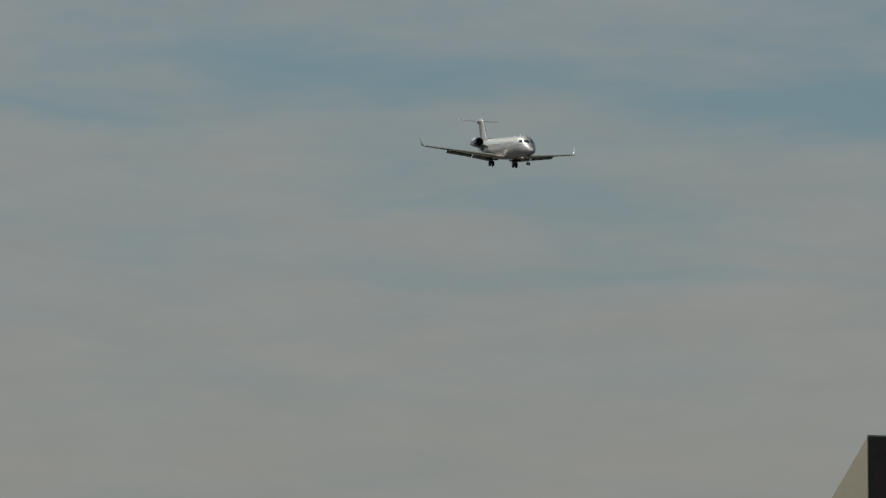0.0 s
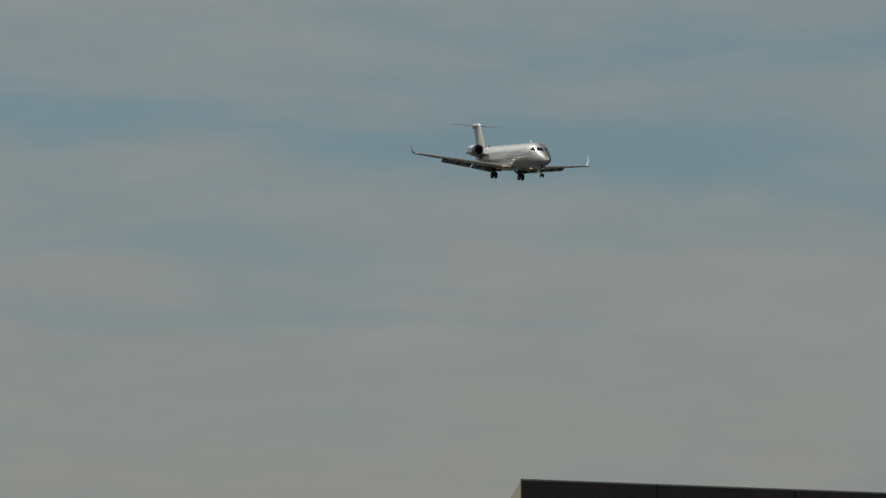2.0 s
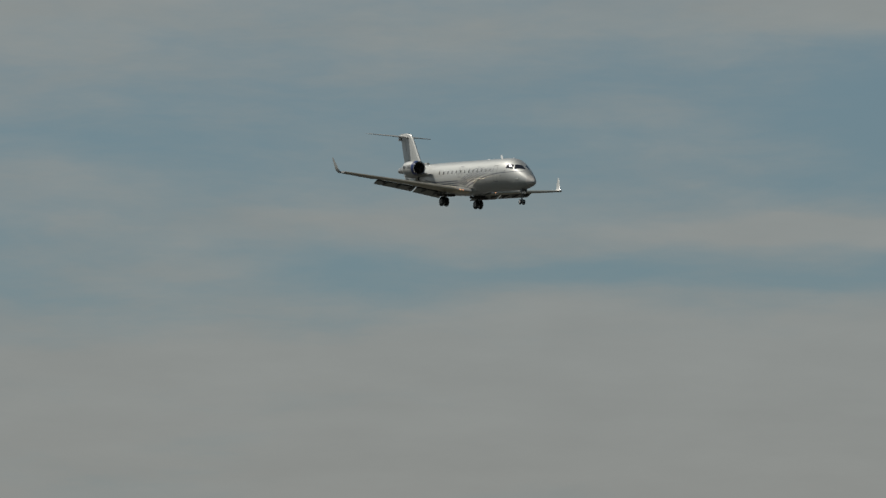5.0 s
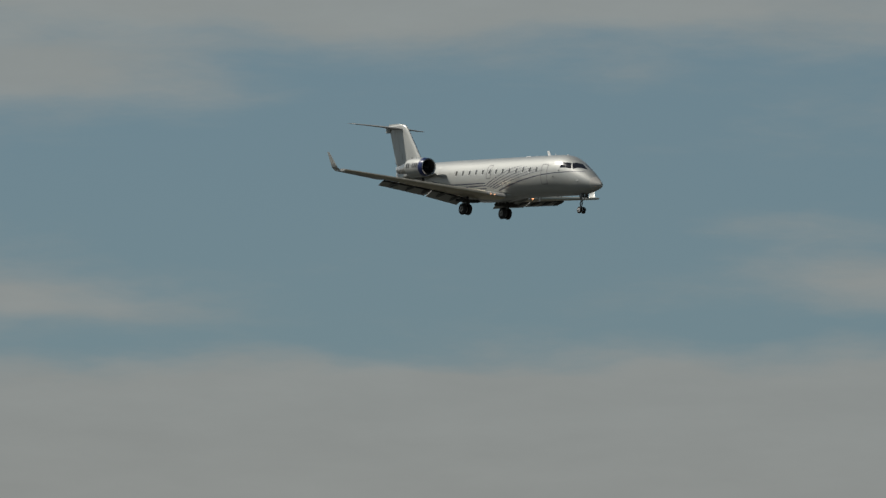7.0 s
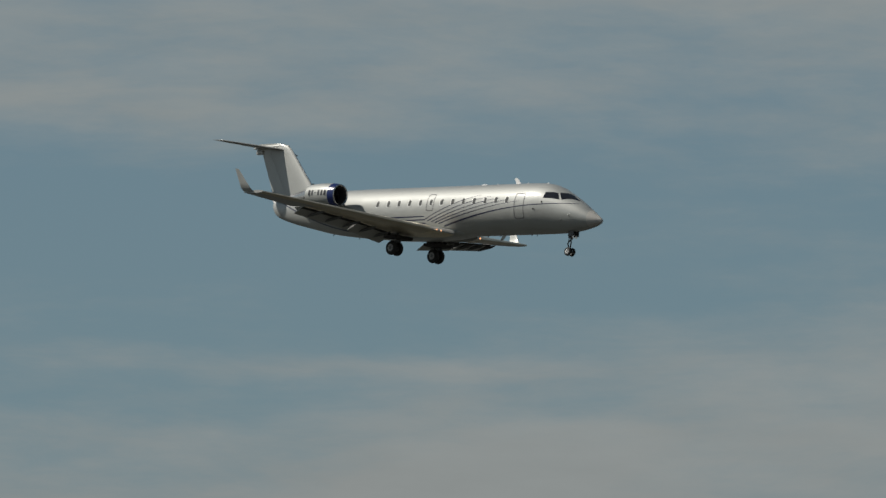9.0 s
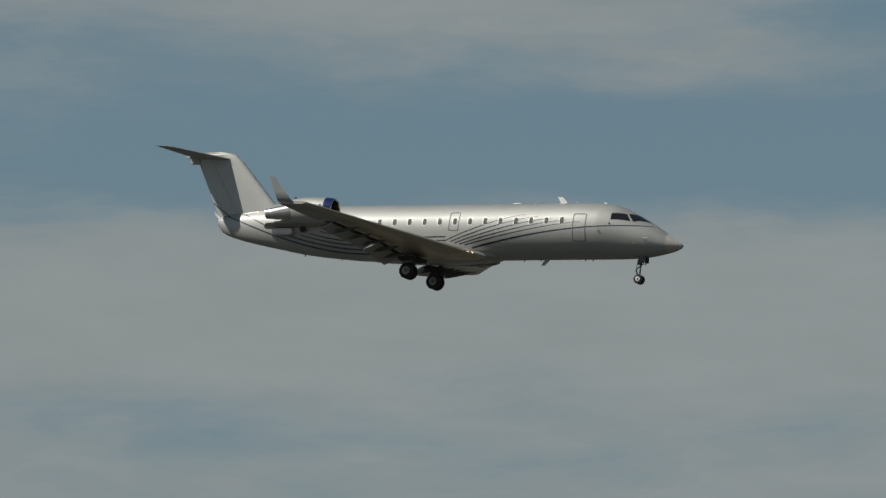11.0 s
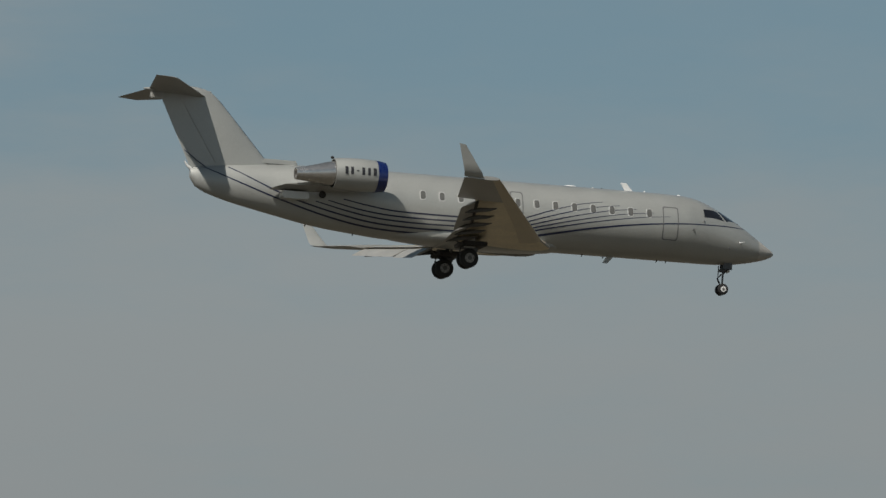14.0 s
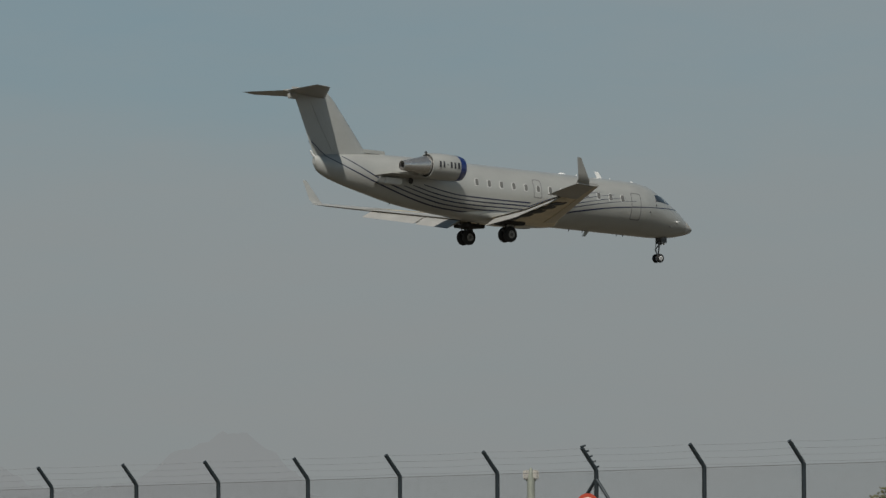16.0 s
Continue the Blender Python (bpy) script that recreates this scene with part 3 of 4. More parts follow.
def build_engine(side):
    c = Vector((0, side * 2.27, 1.38))
    bm = bmesh.new()
    prof = [(-17.42, 0.50), (-17.38, 0.545), (-17.42, 0.575), (-17.60, 0.615), (-17.9, 0.645), (-18.4, 0.665), (-18.9, 0.655), (-19.3, 0.63), (-19.52, 0.60), (-19.52, 0.56)]
    lathe(bm, [(s, r) for s, r in prof], c, n=40, cap=False)
    nacelle = part("engine_nacelle", bm, SILVER, jet, "silver engine nacelle with a blue intake band")
    bm = bmesh.new()
    lathe(bm, [(-17.40, 0.583), (-17.60, 0.620), (-17.80, 0.643)], c, n=40, cap=False)
    part("intake_band", bm, BLUE, nacelle, "glossy deep blue band round the intake")
    bm = bmesh.new()
    lathe(bm, [(-17.42, 0.50), (-17.375, 0.535), (-17.39, 0.565), (-17.44, 0.587)], c + Vector((0.004, 0, 0)), n=40, cap=False)
    part("intake_lip", bm, METAL, nacelle, "bare metal intake lip")
    bm = bmesh.new()
    lathe(bm, [(-17.42, 0.50), (-17.7, 0.475), (-18.0, 0.47)], c, n=40, cap=False)
    part("intake_duct", bm, DARK, nacelle)
    bm = bmesh.new()
    for k in range(24):
        a = 2 * math.pi * k / 24
        r0, r1 = 0.12, 0.465
        d, e = 0.035, 0.085
        p = [(r0, a - d, -17.97), (r0, a + d, -18.03), (r1, a + e + 0.06, -18.05), (r1, a - e + 0.06, -17.95)]
        bm.faces.new([bm.verts.new((x, c.y + r * math.cos(g), c.z + r * math.sin(g))) for r, g, x in p])
    lathe(bm, [(-17.78, 0.004), (-17.85, 0.07), (-17.95, 0.12), (-18.04, 0.13)], c, n=20)
    lathe(bm, [(-18.06, 0.47), (-18.07, 0.01)], c, n=24, cap=False)
    part("fan", bm, FAN, nacelle, "dark fan blades and spinner")
    # core cowl and exhaust
    bm = bmesh.new()
    rings = []
    for s, r, dz in ((-19.2, 0.50, 0.0), (-19.5, 0.495, 0.0), (-19.75, 0.46, -0.02), (-20.2, 0.375, -0.06), (-20.7, 0.29, -0.10), (-21.06, 0.245, -0.12), (-21.07, 0.215, -0.12), (-20.8, 0.21, -0.12)):
        rings.append([(s, c.y + r * math.cos(2 * math.pi * k / 32), c.z + dz + r * math.sin(2 * math.pi * k / 32)) for k in range(32)])
    loft(bm, rings, cap=False)
    part("exhaust_cowl", bm, METAL, nacelle, "bare metal tapering exhaust cowl")
    bm = bmesh.new()
    lathe(bm, [(-20.8, 0.212), (-20.86, 0.01)], c + Vector((0, 0, -0.12)), n=24, cap=False)
    part("exhaust_core", bm, DARK, nacelle)
    bm = bmesh.new()
    block(bm, -19.62, -19.5, c.y - 0.05, c.y + 0.05, c.z + 0.58, c.z + 0.68, 0.02)
    part("vent_scoop", bm, DARK, nacelle)
    # shallow near-black ring in place of the deep duct's shade
    bm = bmesh.new()
    lathe(bm, [(-19.50, 0.565), (-19.44, 0.56), (-19.42, 0.49)], c, n=40, cap=False)
    part("bypass_duct", bm, DARK, nacelle, "dark annular fan outlet")
    # registration, set as plain bars
    bm = bmesh.new()
    widths = [0.12, 0.11, 0.11, 0.12, 0.11, 0.13]
    x = -19.20
    for k, w in enumerate(widths):
        hh = 0.15 if k != 2 else 0.02
        rows = []
        for x_ in (x, x + w):
            row = []
            for j in range(5):
                s = math.asin((0.07 - hh + 2 * hh * j / 4) / 0.66)
                row.append(bm.verts.new((x_, c.y + side * 0.668 * math.cos(s), c.z + 0.668 * math.sin(s))))
            rows.append(row)
        for j in range(4):
            bm.faces.new((rows[0][j], rows[1][j], rows[1][j + 1], rows[0][j + 1]))
        x += w + 0.12
    part("registration_bars", bm, LETTER, nacelle, "row of plain black marking bars")
    # pylon
    bm = bmesh.new()
    rings = []
    for y, x0, x1, z in ((0.85, -18.0, -21.75, 0.98), (1.3, -18.05, -21.65, 1.02), (1.85, -18.2, -21.3, 1.10)):
        rings.append(foil_ring((x0, side * y, z), (x1, side * y, z - 0.22), 0.75))
    loft(bm, rings)
    part("engine_pylon", bm, SILVER_WING, jet, "grey engine pylon")
    bm = bmesh.new()
    block(bm, -21.25, -20.15, min(side * 0.6, side * 1.27), max(side * 0.6, side * 1.27), 0.42, 0.72, 0.05)
    part("heat_exchanger_fairing", bm, RIM, jet, "pale box fairing below the pylon")
    bm = bmesh.new()
    lathe(bm, [(-0.02, 0.13), (0.03, 0.15), (0.06, 0.12), (0.0, 0.09)], (-19.6, side * 1.24, 0.66), axis="y", n=20)
    part("exhaust_port", bm, DARK, jet, "small round dark outlet")


def build_tail():
    bm = bmesh.new()
    rings = []
    for u, back in ((0.0, 0), (0.1, 0), (0.3, 0), (0.6, 0), (0.88, 0), (0.95, 0.02), (1.0, 0.09), (1.035, 0.25), (1.055, 0.5)):
        z = 1.55 + 3.05 * u
        le = -21.30 - 2.62 * u - back
        te = -24.72 - 1.50 * u
        rings.append(foil_ring((le, 0, z + 0.10 * (1 - u)), (te, 0, z - 0.12 * (1 - u)), 0.9, up=(0, 1, 0)))
    # sides alike
    for ring in rings:
        n = len(FOIL)
        for k in range(1, n - 1):
            j = len(ring) - k
            top = ring[k]
            ring[j] = Vector((top.x, -top.y, top.z))
    loft(bm, rings)
    fin = part("fin", bm, SILVER, jet, "swept silver tail fin")
    bm = bmesh.new()
    tube(bm, [(-21.57, 0, 1.95), (-22.695, 0, 3.22), (-23.64, 0, 4.28)], [0.022, 0.022, 0.018], 8)
    part("fin_leading_edge", bm, MIRROR, fin, "polished metal leading edge strip")
    bm = bmesh.new()
    block(bm, -21.9, -20.35, -0.13, 0.13, 1.86, 2.11, 0.06)
    part("dorsal_fairing", bm, SILVER, fin, "dorsal fairing with a blunt front")
    for side in (-1, 1):
        bm = bmesh.new()
        y = side * 0.145
        for a, b in (((-23.72, 1.72), (-24.72, 3.35)), ((-24.72, 3.35), (-25.40, 4.45))):
            tube(bm, [(a[0], y, a[1]), (b[0], y * 0.8, b[1])], 0.008, 6)
        part("rudder_seam", bm, SILVER_WING, fin)
        bm = bmesh.new()
        pts = [(-23.75, 1.36), (-24.2, 1.60), (-24.6, 1.86), (-25.05, 2.20)]
        for a, b in zip(pts, pts[1:]):
            ya, yb = side * 0.135, side * 0.09
            w = 0.028
            bm.faces.new([bm.verts.new(p) for p in ((a[0], ya + side * 0.03, a[1] - w), (b[0], yb, b[1] - w), (b[0], yb, b[1] + w), (a[0], ya + side * 0.03, a[1] + w))])
        part("fin_stripe", bm, STRIPE, fin)
        bm = bmesh.new()
        rings = []
        for y in (0.0, 0.4, 1.5, 2.5, 2.86, 2.94):
            u = y / 2.94
            le = -24.20 - 2.03 * u
            te = -26.55 - 0.53 * u
            if y > 2.9:
                le -= 0.25
            # trimmed nose down about the middle of the root
            tilt = 0.085
            rings.append(foil_ring((le, side * y, 4.50 - tilt * (le + 25.5)), (te, side * y, 4.48 - tilt * (te + 25.5)), 0.62 if y < 2.9 else 0.2))
        loft(bm, rings)
        part("tailplane", bm, SILVER_WING, jet, "grey swept tailplane on top of the fin")
    bm = bmesh.new()
    tube(bm, [(-24.0, 0, 4.60), (-24.35, 0, 4.60), (-24.9, 0, 4.60), (-25.8, 0, 4.56), (-26.4, 0, 4.55), (-26.8, 0, 4.55)], [0.03, 0.11, 0.14, 0.14, 0.10, 0.02], 14)
    part("bullet_fairing", bm, SILVER, jet)
    bm = bmesh.new()
    block(bm, -26.50, -25.95, -0.08, 0.08, 4.18, 4.46, 0.04)
    part("rudder_cap", bm, SILVER_WING, fin)
    bm = bmesh.new()
    tube(bm, [(-24.70, 0, 1.45), (-24.9, 0, 1.62), (-25.0, 0, 1.78)], [0.07, 0.05, 0.02], 8)
    part("tail_light", bm, WHITE, jet, "white tail light fairing")


def wheel(bm_tyre, bm_hub, bm_hole, x, y, z, r, w):
    prof = [(-w / 2, r * 0.58), (-w / 2, r * 0.80), (-w * 0.40, r * 0.94), (-w * 0.2, r), (w * 0.2, r), (w * 0.40, r * 0.94), (w / 2, r * 0.80), (w / 2, r * 0.58)]
    lathe(bm_tyre, prof, (x, y, z), axis="y", n=32)
    lathe(bm_hub, [(-w * 0.53, r * 0.12), (-w * 0.52, r * 0.22), (-w * 0.50, r * 0.26), (-w * 0.505, r * 0.50), (-w * 0.47, r * 0.60), (w * 0.47, r * 0.60), (w * 0.505, r * 0.50), (w * 0.50, r * 0.26), (w * 0.52, r * 0.22), (w * 0.53, r * 0.12)], (x, y, z), axis="y", n=24)
    # solid dark plugs that draw the shade of the hub holes
    for k in range(7):
        a = 2 * math.pi * k / 7
        lathe(bm_hole, [(-w * 0.512, r * 0.055), (w * 0.512, r * 0.055)], (x + 0.40 * r * math.cos(a), y, z + 0.40 * r * math.sin(a)), axis="y", n=8)


def build_gear():
    for name, x, y, z, r, w, gap, top in (("nose", -2.19, 0.0, -1.73, 0.225, 0.14, 0.16, -0.55), ("main", -13.6, -1.6, -1.52, 0.385, 0.24, 0.21, -0.6), ("main", -13.6, 1.6, -1.52, 0.385, 0.24, 0.21, -0.6)):
        bm = bmesh.new()
        k = 0.055 if name == "nose" else 0.085
        lean = 0.10 if name == "nose" else 0.22
        tube(bm, [(x + lean, y, top), (x + lean * 0.45, y, (top + z) / 2 + 0.05)], [k, k], 14)
        tube(bm, [(x + lean * 0.45, y, (top + z) / 2 + 0.1), (x, y, z)], [k * 0.68, k * 0.68], 12)
        tube(bm, [(x, y - gap, z), (x, y + gap, z)], [k * 0.7, k * 0.7], 10)
        gear = part("nose_gear" if name == "nose" else "main_gear", bm, GEAR, jet, "lowered landing gear leg")
        bm = bmesh.new()
        if name == "nose":
            tube(bm, [(x + 0.42, y, top - 0.12), (x + 0.05, y, (top + z) / 2 + 0.05)], 0.028, 8)
            tube(bm, [(x - 0.14, y + 0.05, top - 0.2), (x - 0.17, y, (top + z) / 2 - 0.15), (x - 0.02, y, z + 0.1)], 0.02, 8)
        else:
            s = -1 if y < 0 else 1
            tube(bm, [(x + 0.1, s * 0.75, -0.85), (x + 0.05, y - s * 0.05, (top + z) / 2)], 0.05, 8)
            tube(bm, [(x - 0.55, y, top - 0.15), (x - 0.02, y, z + 0.32)], 0.04, 8)
            tube(bm, [(x - 0.28, y, z + 0.48), (x - 0.34, y, z + 0.2), (x - 0.03, y, z + 0.03)], 0.03, 8)
            block(bm, x + 0.14, x + 0.42, y - 0.05, y + 0.05, z + 0.28, z + 0.66, 0.03)
        part("brace", bm, GEAR, gear)
        if name == "nose":
            bm = bmesh.new()
            bmesh.ops.create_icosphere(bm, subdivisions=2, radius=0.075, matrix=Matrix.Translation((x + 0.22, y, top - 0.32)))
            block(bm, x + 0.05, x + 0.2, y - 0.10, y + 0.10, top - 0.42, top - 0.22, 0.03)
            part("steering_actuator", bm, GEAR, gear)
            bm = bmesh.new()
            tube(bm, [(x + 0.09, y, top - 0.05), (x + 0.07, y, top - 0.38)], [0.10, 0.085], 14)
            block(bm, x - 0.12, x + 0.10, y - 0.09, y + 0.09, top - 0.46, top - 0.34, 0.02)
            part("steering_collar", bm, GEAR, gear)
            for q in (-1, 1):
                bm = bmesh.new()
                lathe(bm, [(-0.06, 0.03), (0.0, 0.075), (0.03, 0.078), (0.03, 0.06)], (x + 0.24, y + q * 0.11, top - 0.40), axis="x", n=18)
                part("taxi_lamp", bm, METAL, gear, "round bare metal taxi lamp")
            bm = bmesh.new()
            tube(bm, [(x - 0.02, y, top - 0.55), (x - 0.20, y, top - 0.74), (x - 0.03, y, z + 0.08)], [0.03, 0.035, 0.03], 8)
            part("torque_link", bm, GEAR, gear)
            for s in (-1, 1):
                bm = bmesh.new()
                block(bm, x - 0.02, x + 0.36, s * 0.22 - 0.012, s * 0.22 + 0.012, -0.92, -0.62, 0.01)
                part("nose_gear_door", bm, GEAR, gear)
        else:
            s = -1 if y < 0 else 1
            bm = bmesh.new()
            block(bm, x - 0.22, x + 0.26, y + s * 0.16, y + s * 0.19, z + 0.42, top - 0.1, 0.012)
            part("gear_door", bm, SILVER_WING, gear, "grey door plate on the leg")
        for s in (-1, 1):
            tyre, hub, hole = bmesh.new(), bmesh.new(), bmesh.new()
            wheel(tyre, hub, hole, x, y + s * gap, z, r, w)
            t = part("wheel", tyre, RUBBER, gear, "black tyre on a pale hub")
            part("hub", hub, WHITE if name == "nose" else HUB, t)
            part("hub_hole_shade", hole, DARK, t)
            cap = bmesh.new()
            lathe(cap, [(-w * 0.56, r * 0.16), (-w * 0.54, r * 0.24), (w * 0.54, r * 0.24), (w * 0.56, r * 0.16)], (x, y + s * gap, z), axis="y", n=18)
            part("hub_cap", cap, GEAR, t)


def build_fittings():
    def blade(name, x0, x1, z0, z1, sweep, t, mat, label):
        bm = bmesh.new()
        loft(bm, [foil_ring((x0, 0, z0), (x1, 0, z0), t, up=(0, 1, 0)), foil_ring((x0 - sweep, 0, z1), (x1 - sweep * 0.7, 0, z1), t * 0.7, up=(0, 1, 0))])
        part(name, bm, mat, jet, label)

    blade("antenna", -6.10, -6.45, 1.97, 2.32, 0.30, 0.9, WHITE, "white swept blade antenna")
    blade("belly_antenna", -6.85, -7.15, -0.70, -1.02, 0.28, 0.9, SILVER, "pale swept blade antenna under the belly")
    for x, length, wide, high, mat in ((-8.8, 0.5, 0.16, 0.06, WHITE), (-4.15, 0.18, 0.10, 0.05, WHITE), (-5.62, 0.06, 0.05, 0.07, WHITE), (-7.85, 0.06, 0.05, 0.05, WHITE), (-7.45, 0.06, 0.05, 0.05, DARK)):
        bm = bmesh.new()
        bmesh.ops.create_uvsphere(bm, u_segments=16, v_segments=8, radius=1.0, matrix=Matrix.Translation((x, 0, hull_top(x))) @ Matrix.Diagonal((length / 2, wide / 2, high, 1)))
        part("antenna_fairing", bm, mat, jet)
    for x, z in ((-8.2, -0.74), (-7.3, -0.74), (-5.0, -0.74), (-4.6, -0.74), (-17.9, -0.62), (-19.9, -0.40)):
        bm = bmesh.new()
        tube(bm, [(x, 0.0, z + 0.04), (x - 0.05, 0.0, z - 0.09)], [0.035, 0.015], 8)
        part("drain_mast", bm, GEAR, jet)
    for side in (-1, 1):
        bm = bmesh.new()
        a, b = skin_point(-1.75, 0.12, 0.0, side), skin_point(-1.55, 0.16, 0.09, side)
        tube(bm, [a, a + Vector((0.02, side * 0.08, 0)), b], [0.035, 0.03, 0.012], 8)
        part("pitot_probe", bm, WHITE, jet, "small pale air data probe")
        for x, z in ((-2.2, -0.12), (-3.9, 0.46), (-3.42, 0.84)):
            bm = bmesh.new()
            p = skin_point(x, z, 0.0, side)
            tube(bm, [p, p + Vector((-0.03, side * 0.05, -0.05))], [0.035, 0.02], 8)
            part("sensor", bm, GEAR, jet)
        p = skin_point(-0.36, -0.24, 0.0, side)
        lamp_pod("nose_light", jet, p + Vector((0.0, -side * 0.015, 0.01)), 0.026, 0.06, RADOME, "small warm nose light")


build_fuselage()
build_windows()
build_stripes()
for s in (-1, 1):
    build_wing(s)
    build_engine(s)
build_tail()
build_gear()
build_fittings()


# ---- the ground and what stands on it ----
def ground_z(x, y):
    u = min(max((x - 30.0) / 42.0, 0.0), 1.0)
    return 2.1 * u * u * (3 - 2 * u)


def build_ground():
    bm = bmesh.new()
    radii = [0, 5, 10, 18, 26, 34, 42, 50, 58, 66, 74, 84, 96, 110, 130, 160, 200, 280, 420, 700, 1200, 2200, 4700]
    rings = []
    for r in radii[1:]:
        rings.append([bm.verts.new((r * math.cos(2 * math.pi * k / 96), r * math.sin(2 * math.pi * k / 96), ground_z(r * math.cos(2 * math.pi * k / 96), 0) + 0.06 * noise.noise((r * 0.1 * math.cos(k * 0.065), r * 0.1 * math.sin(k * 0.065), 0)) * (r < 300))) for k in range(96)])
    hub = bm.verts.new((0, 0, 0))
    for k in range(96):
        j = (k + 1) % 96
        bm.faces.new((hub, rings[0][k], rings[0][j]))
        for a, b in zip(rings, rings[1:]):
            bm.faces.new((a[k], b[k], b[j], a[j]))
    ob = part("ground", bm, GROUND)
    tagged(ob, "dry grassy airfield ground rising gently to the fence", "ground", kind="structure")


def build_hut():
    """A low flat-roofed building: dark cladding in front, a battered cream end wall."""
    hut = new("flat_roofed_building")
    tagged(hut, "low building with dark cladding and a sloping cream end wall", "building")
    d = 80.0
    top = EYE[2] + d * math.tan(radians(1.58))
    a = Vector((ahead(160.45, 0, d)[0], ahead(160.45, 0, d)[1], 0))
    away = a.normalized()
    right = Vector((away.y, -away.x, 0))
    along = (right * 0.99 - away * 0.14).normalized()
    deep = Vector((-along.y, along.x, 0))
    if deep.dot(away) < 0:
        deep = -deep
    length, depth = 16.0, 9.0

    def P(u, v, z):
        q = a + along * u + deep * v
        return (q.x, q.y, z - 0.040 * max(u, 0.0) * (z > 1.0))

    # front wall panels
    n = 10
    w = length / n
    bm = bmesh.new()
    loft(bm, [[P(0, 0.03, -0.2), P(length, 0.03, -0.2), P(length, 0.03, top - 0.013), P(0, 0.03, top - 0.013)], [P(0, 0.28, -0.2), P(length, 0.28, -0.2), P(length, 0.28, top - 0.013), P(0, 0.28, top - 0.013)]])
    wall = part("wall", bm, CLAD, hut, "dark brown clad front wall", smooth=False)
    for k in range(n):
        bm = bmesh.new()
        loft(bm, [[P(k * w + 0.012, 0.0, 0.1), P((k + 1) * w - 0.012, 0.0, 0.1), P((k + 1) * w - 0.012, 0.0, top - 0.014), P(k * w + 0.012, 0.0, top - 0.014)], [P(k * w + 0.012, 0.028, 0.1), P((k + 1) * w - 0.012, 0.028, 0.1), P((k + 1) * w - 0.012, 0.028, top - 0.014), P(k * w + 0.012, 0.028, top - 0.014)]])
        part("panel", bm, CLAD, wall, smooth=False)
    # battered end wall in cream, seen beside the front
    foot = top * 0.64
    bm = bmesh.new()
    s = (away * 0.87 - right * 0.5) * 2.0

    def flank(o):
        return [(o.x, o.y, top - 0.02), (o.x, o.y, -0.2), (o.x + s.x * foot, o.y + s.y * foot, -0.2)]

    loft(bm, [flank(a), flank(a + right * 0.3)])
    part("end_wall", bm, CREAM, hut, "sloping cream rendered end wall", smooth=False)
    bm = bmesh.new()
    loft(bm, [[P(0.0, -0.006, top - 0.012), P(length, -0.006, top - 0.012), P(length, -0.006, top + 0.006), P(0.0, -0.006, top + 0.006)], [P(0.0, depth, top - 0.012), P(length, depth, top - 0.012), P(length, depth, top + 0.006), P(0.0, depth, top + 0.006)]])
    part("roof", bm, COPING, hut, "flat roof with a pale coping", smooth=False)
    bm = bmesh.new()
    loft(bm, [[P(length, 0.28, -0.2), P(length, depth, -0.2), P(length, depth, top - 0.013), P(length, 0.28, top - 0.013)], [P(length - 0.25, 0.28, -0.2), P(length - 0.25, depth, -0.2), P(length - 0.25, depth, top - 0.013), P(length - 0.25, 0.28, top - 0.013)]])
    part("side_wall", bm, CREAM, hut, smooth=False)
    bm = bmesh.new()
    loft(bm, [[P(0, depth - 0.25, -0.2), P(length - 0.25, depth - 0.25, -0.2), P(length - 0.25, depth - 0.25, top - 0.013), P(0, depth - 0.25, top - 0.013)], [P(0, depth, -0.2), P(length - 0.25, depth, -0.2), P(length - 0.25, depth, top - 0.013), P(0, depth, top - 0.013)]])
    part("back_wall", bm, CREAM, hut, smooth=False)


def build_pole():
    d = 60.0
    x, y, _ = ahead(90.40, 0, d)
    top = EYE[2] + d * math.tan(radians(4.51))
    pole = new("vent_pole")
    pole.location = (x, y, 0)
    tagged(pole, "grey-green steel pole with a flat round cap", "pole")
    bm = bmesh.new()
    lathe(bm, [(-0.1, 0.085), (0.05, 0.085), (top - 1.2, 0.071), (top - 0.145, 0.068), (top - 0.135, 0.06)], (0, 0, 0), axis="z", n=24)
    part("shaft", bm, GALV, pole)
    bm = bmesh.new()
    lathe(bm, [(top - 0.15, 0.043), (top - 0.05, 0.043)], (0.015, 0, 0), axis="z", n=20)
    part("neck", bm, GALV, pole)
    bm = bmesh.new()
    lathe(bm, [(top - 0.05, 0.043), (top - 0.03, 0.047), (top - 0.022, 0.079), (top - 0.004, 0.082), (top, 0.078)], (0.012, 0, 0), axis="z", n=24)
    part("cap", bm, GALV, pole, "flat round cap")


def build_mast():
    d = 90.0
    x, y, _ = ahead(80.66, 0, d)
    top = EYE[2] + d * math.tan(radians(3.90))
    z0 = ground_z(x, y)
    mast = new("thin_mast")
    mast.location = (x, y, z0)
    tagged(mast, "thin grey whip mast", "mast")
    bm = bmesh.new()
    tube(bm, [(0, 0, -0.05), (0, 0, 3.0 - z0)], 0.03, 10)
    part("tube", bm, GALV, mast)
    bm = bmesh.new()
    tube(bm, [(0, 0, 2.95 - z0), (0, 0, top - 0.4 - z0), (0, 0, top - z0)], [0.018, 0.013, 0.006], 8)
    part("whip", bm, GALV, mast)


# ---- boundary fence, along y ----
FENCE_X, FENCE_Y, FENCE_STEP = 80.335, 87.39, 2.731
TIP = EYE[2] + 118.2 * math.tan(radians(1.61))
KNEE = TIP - 0.385
FOOT = 2.1


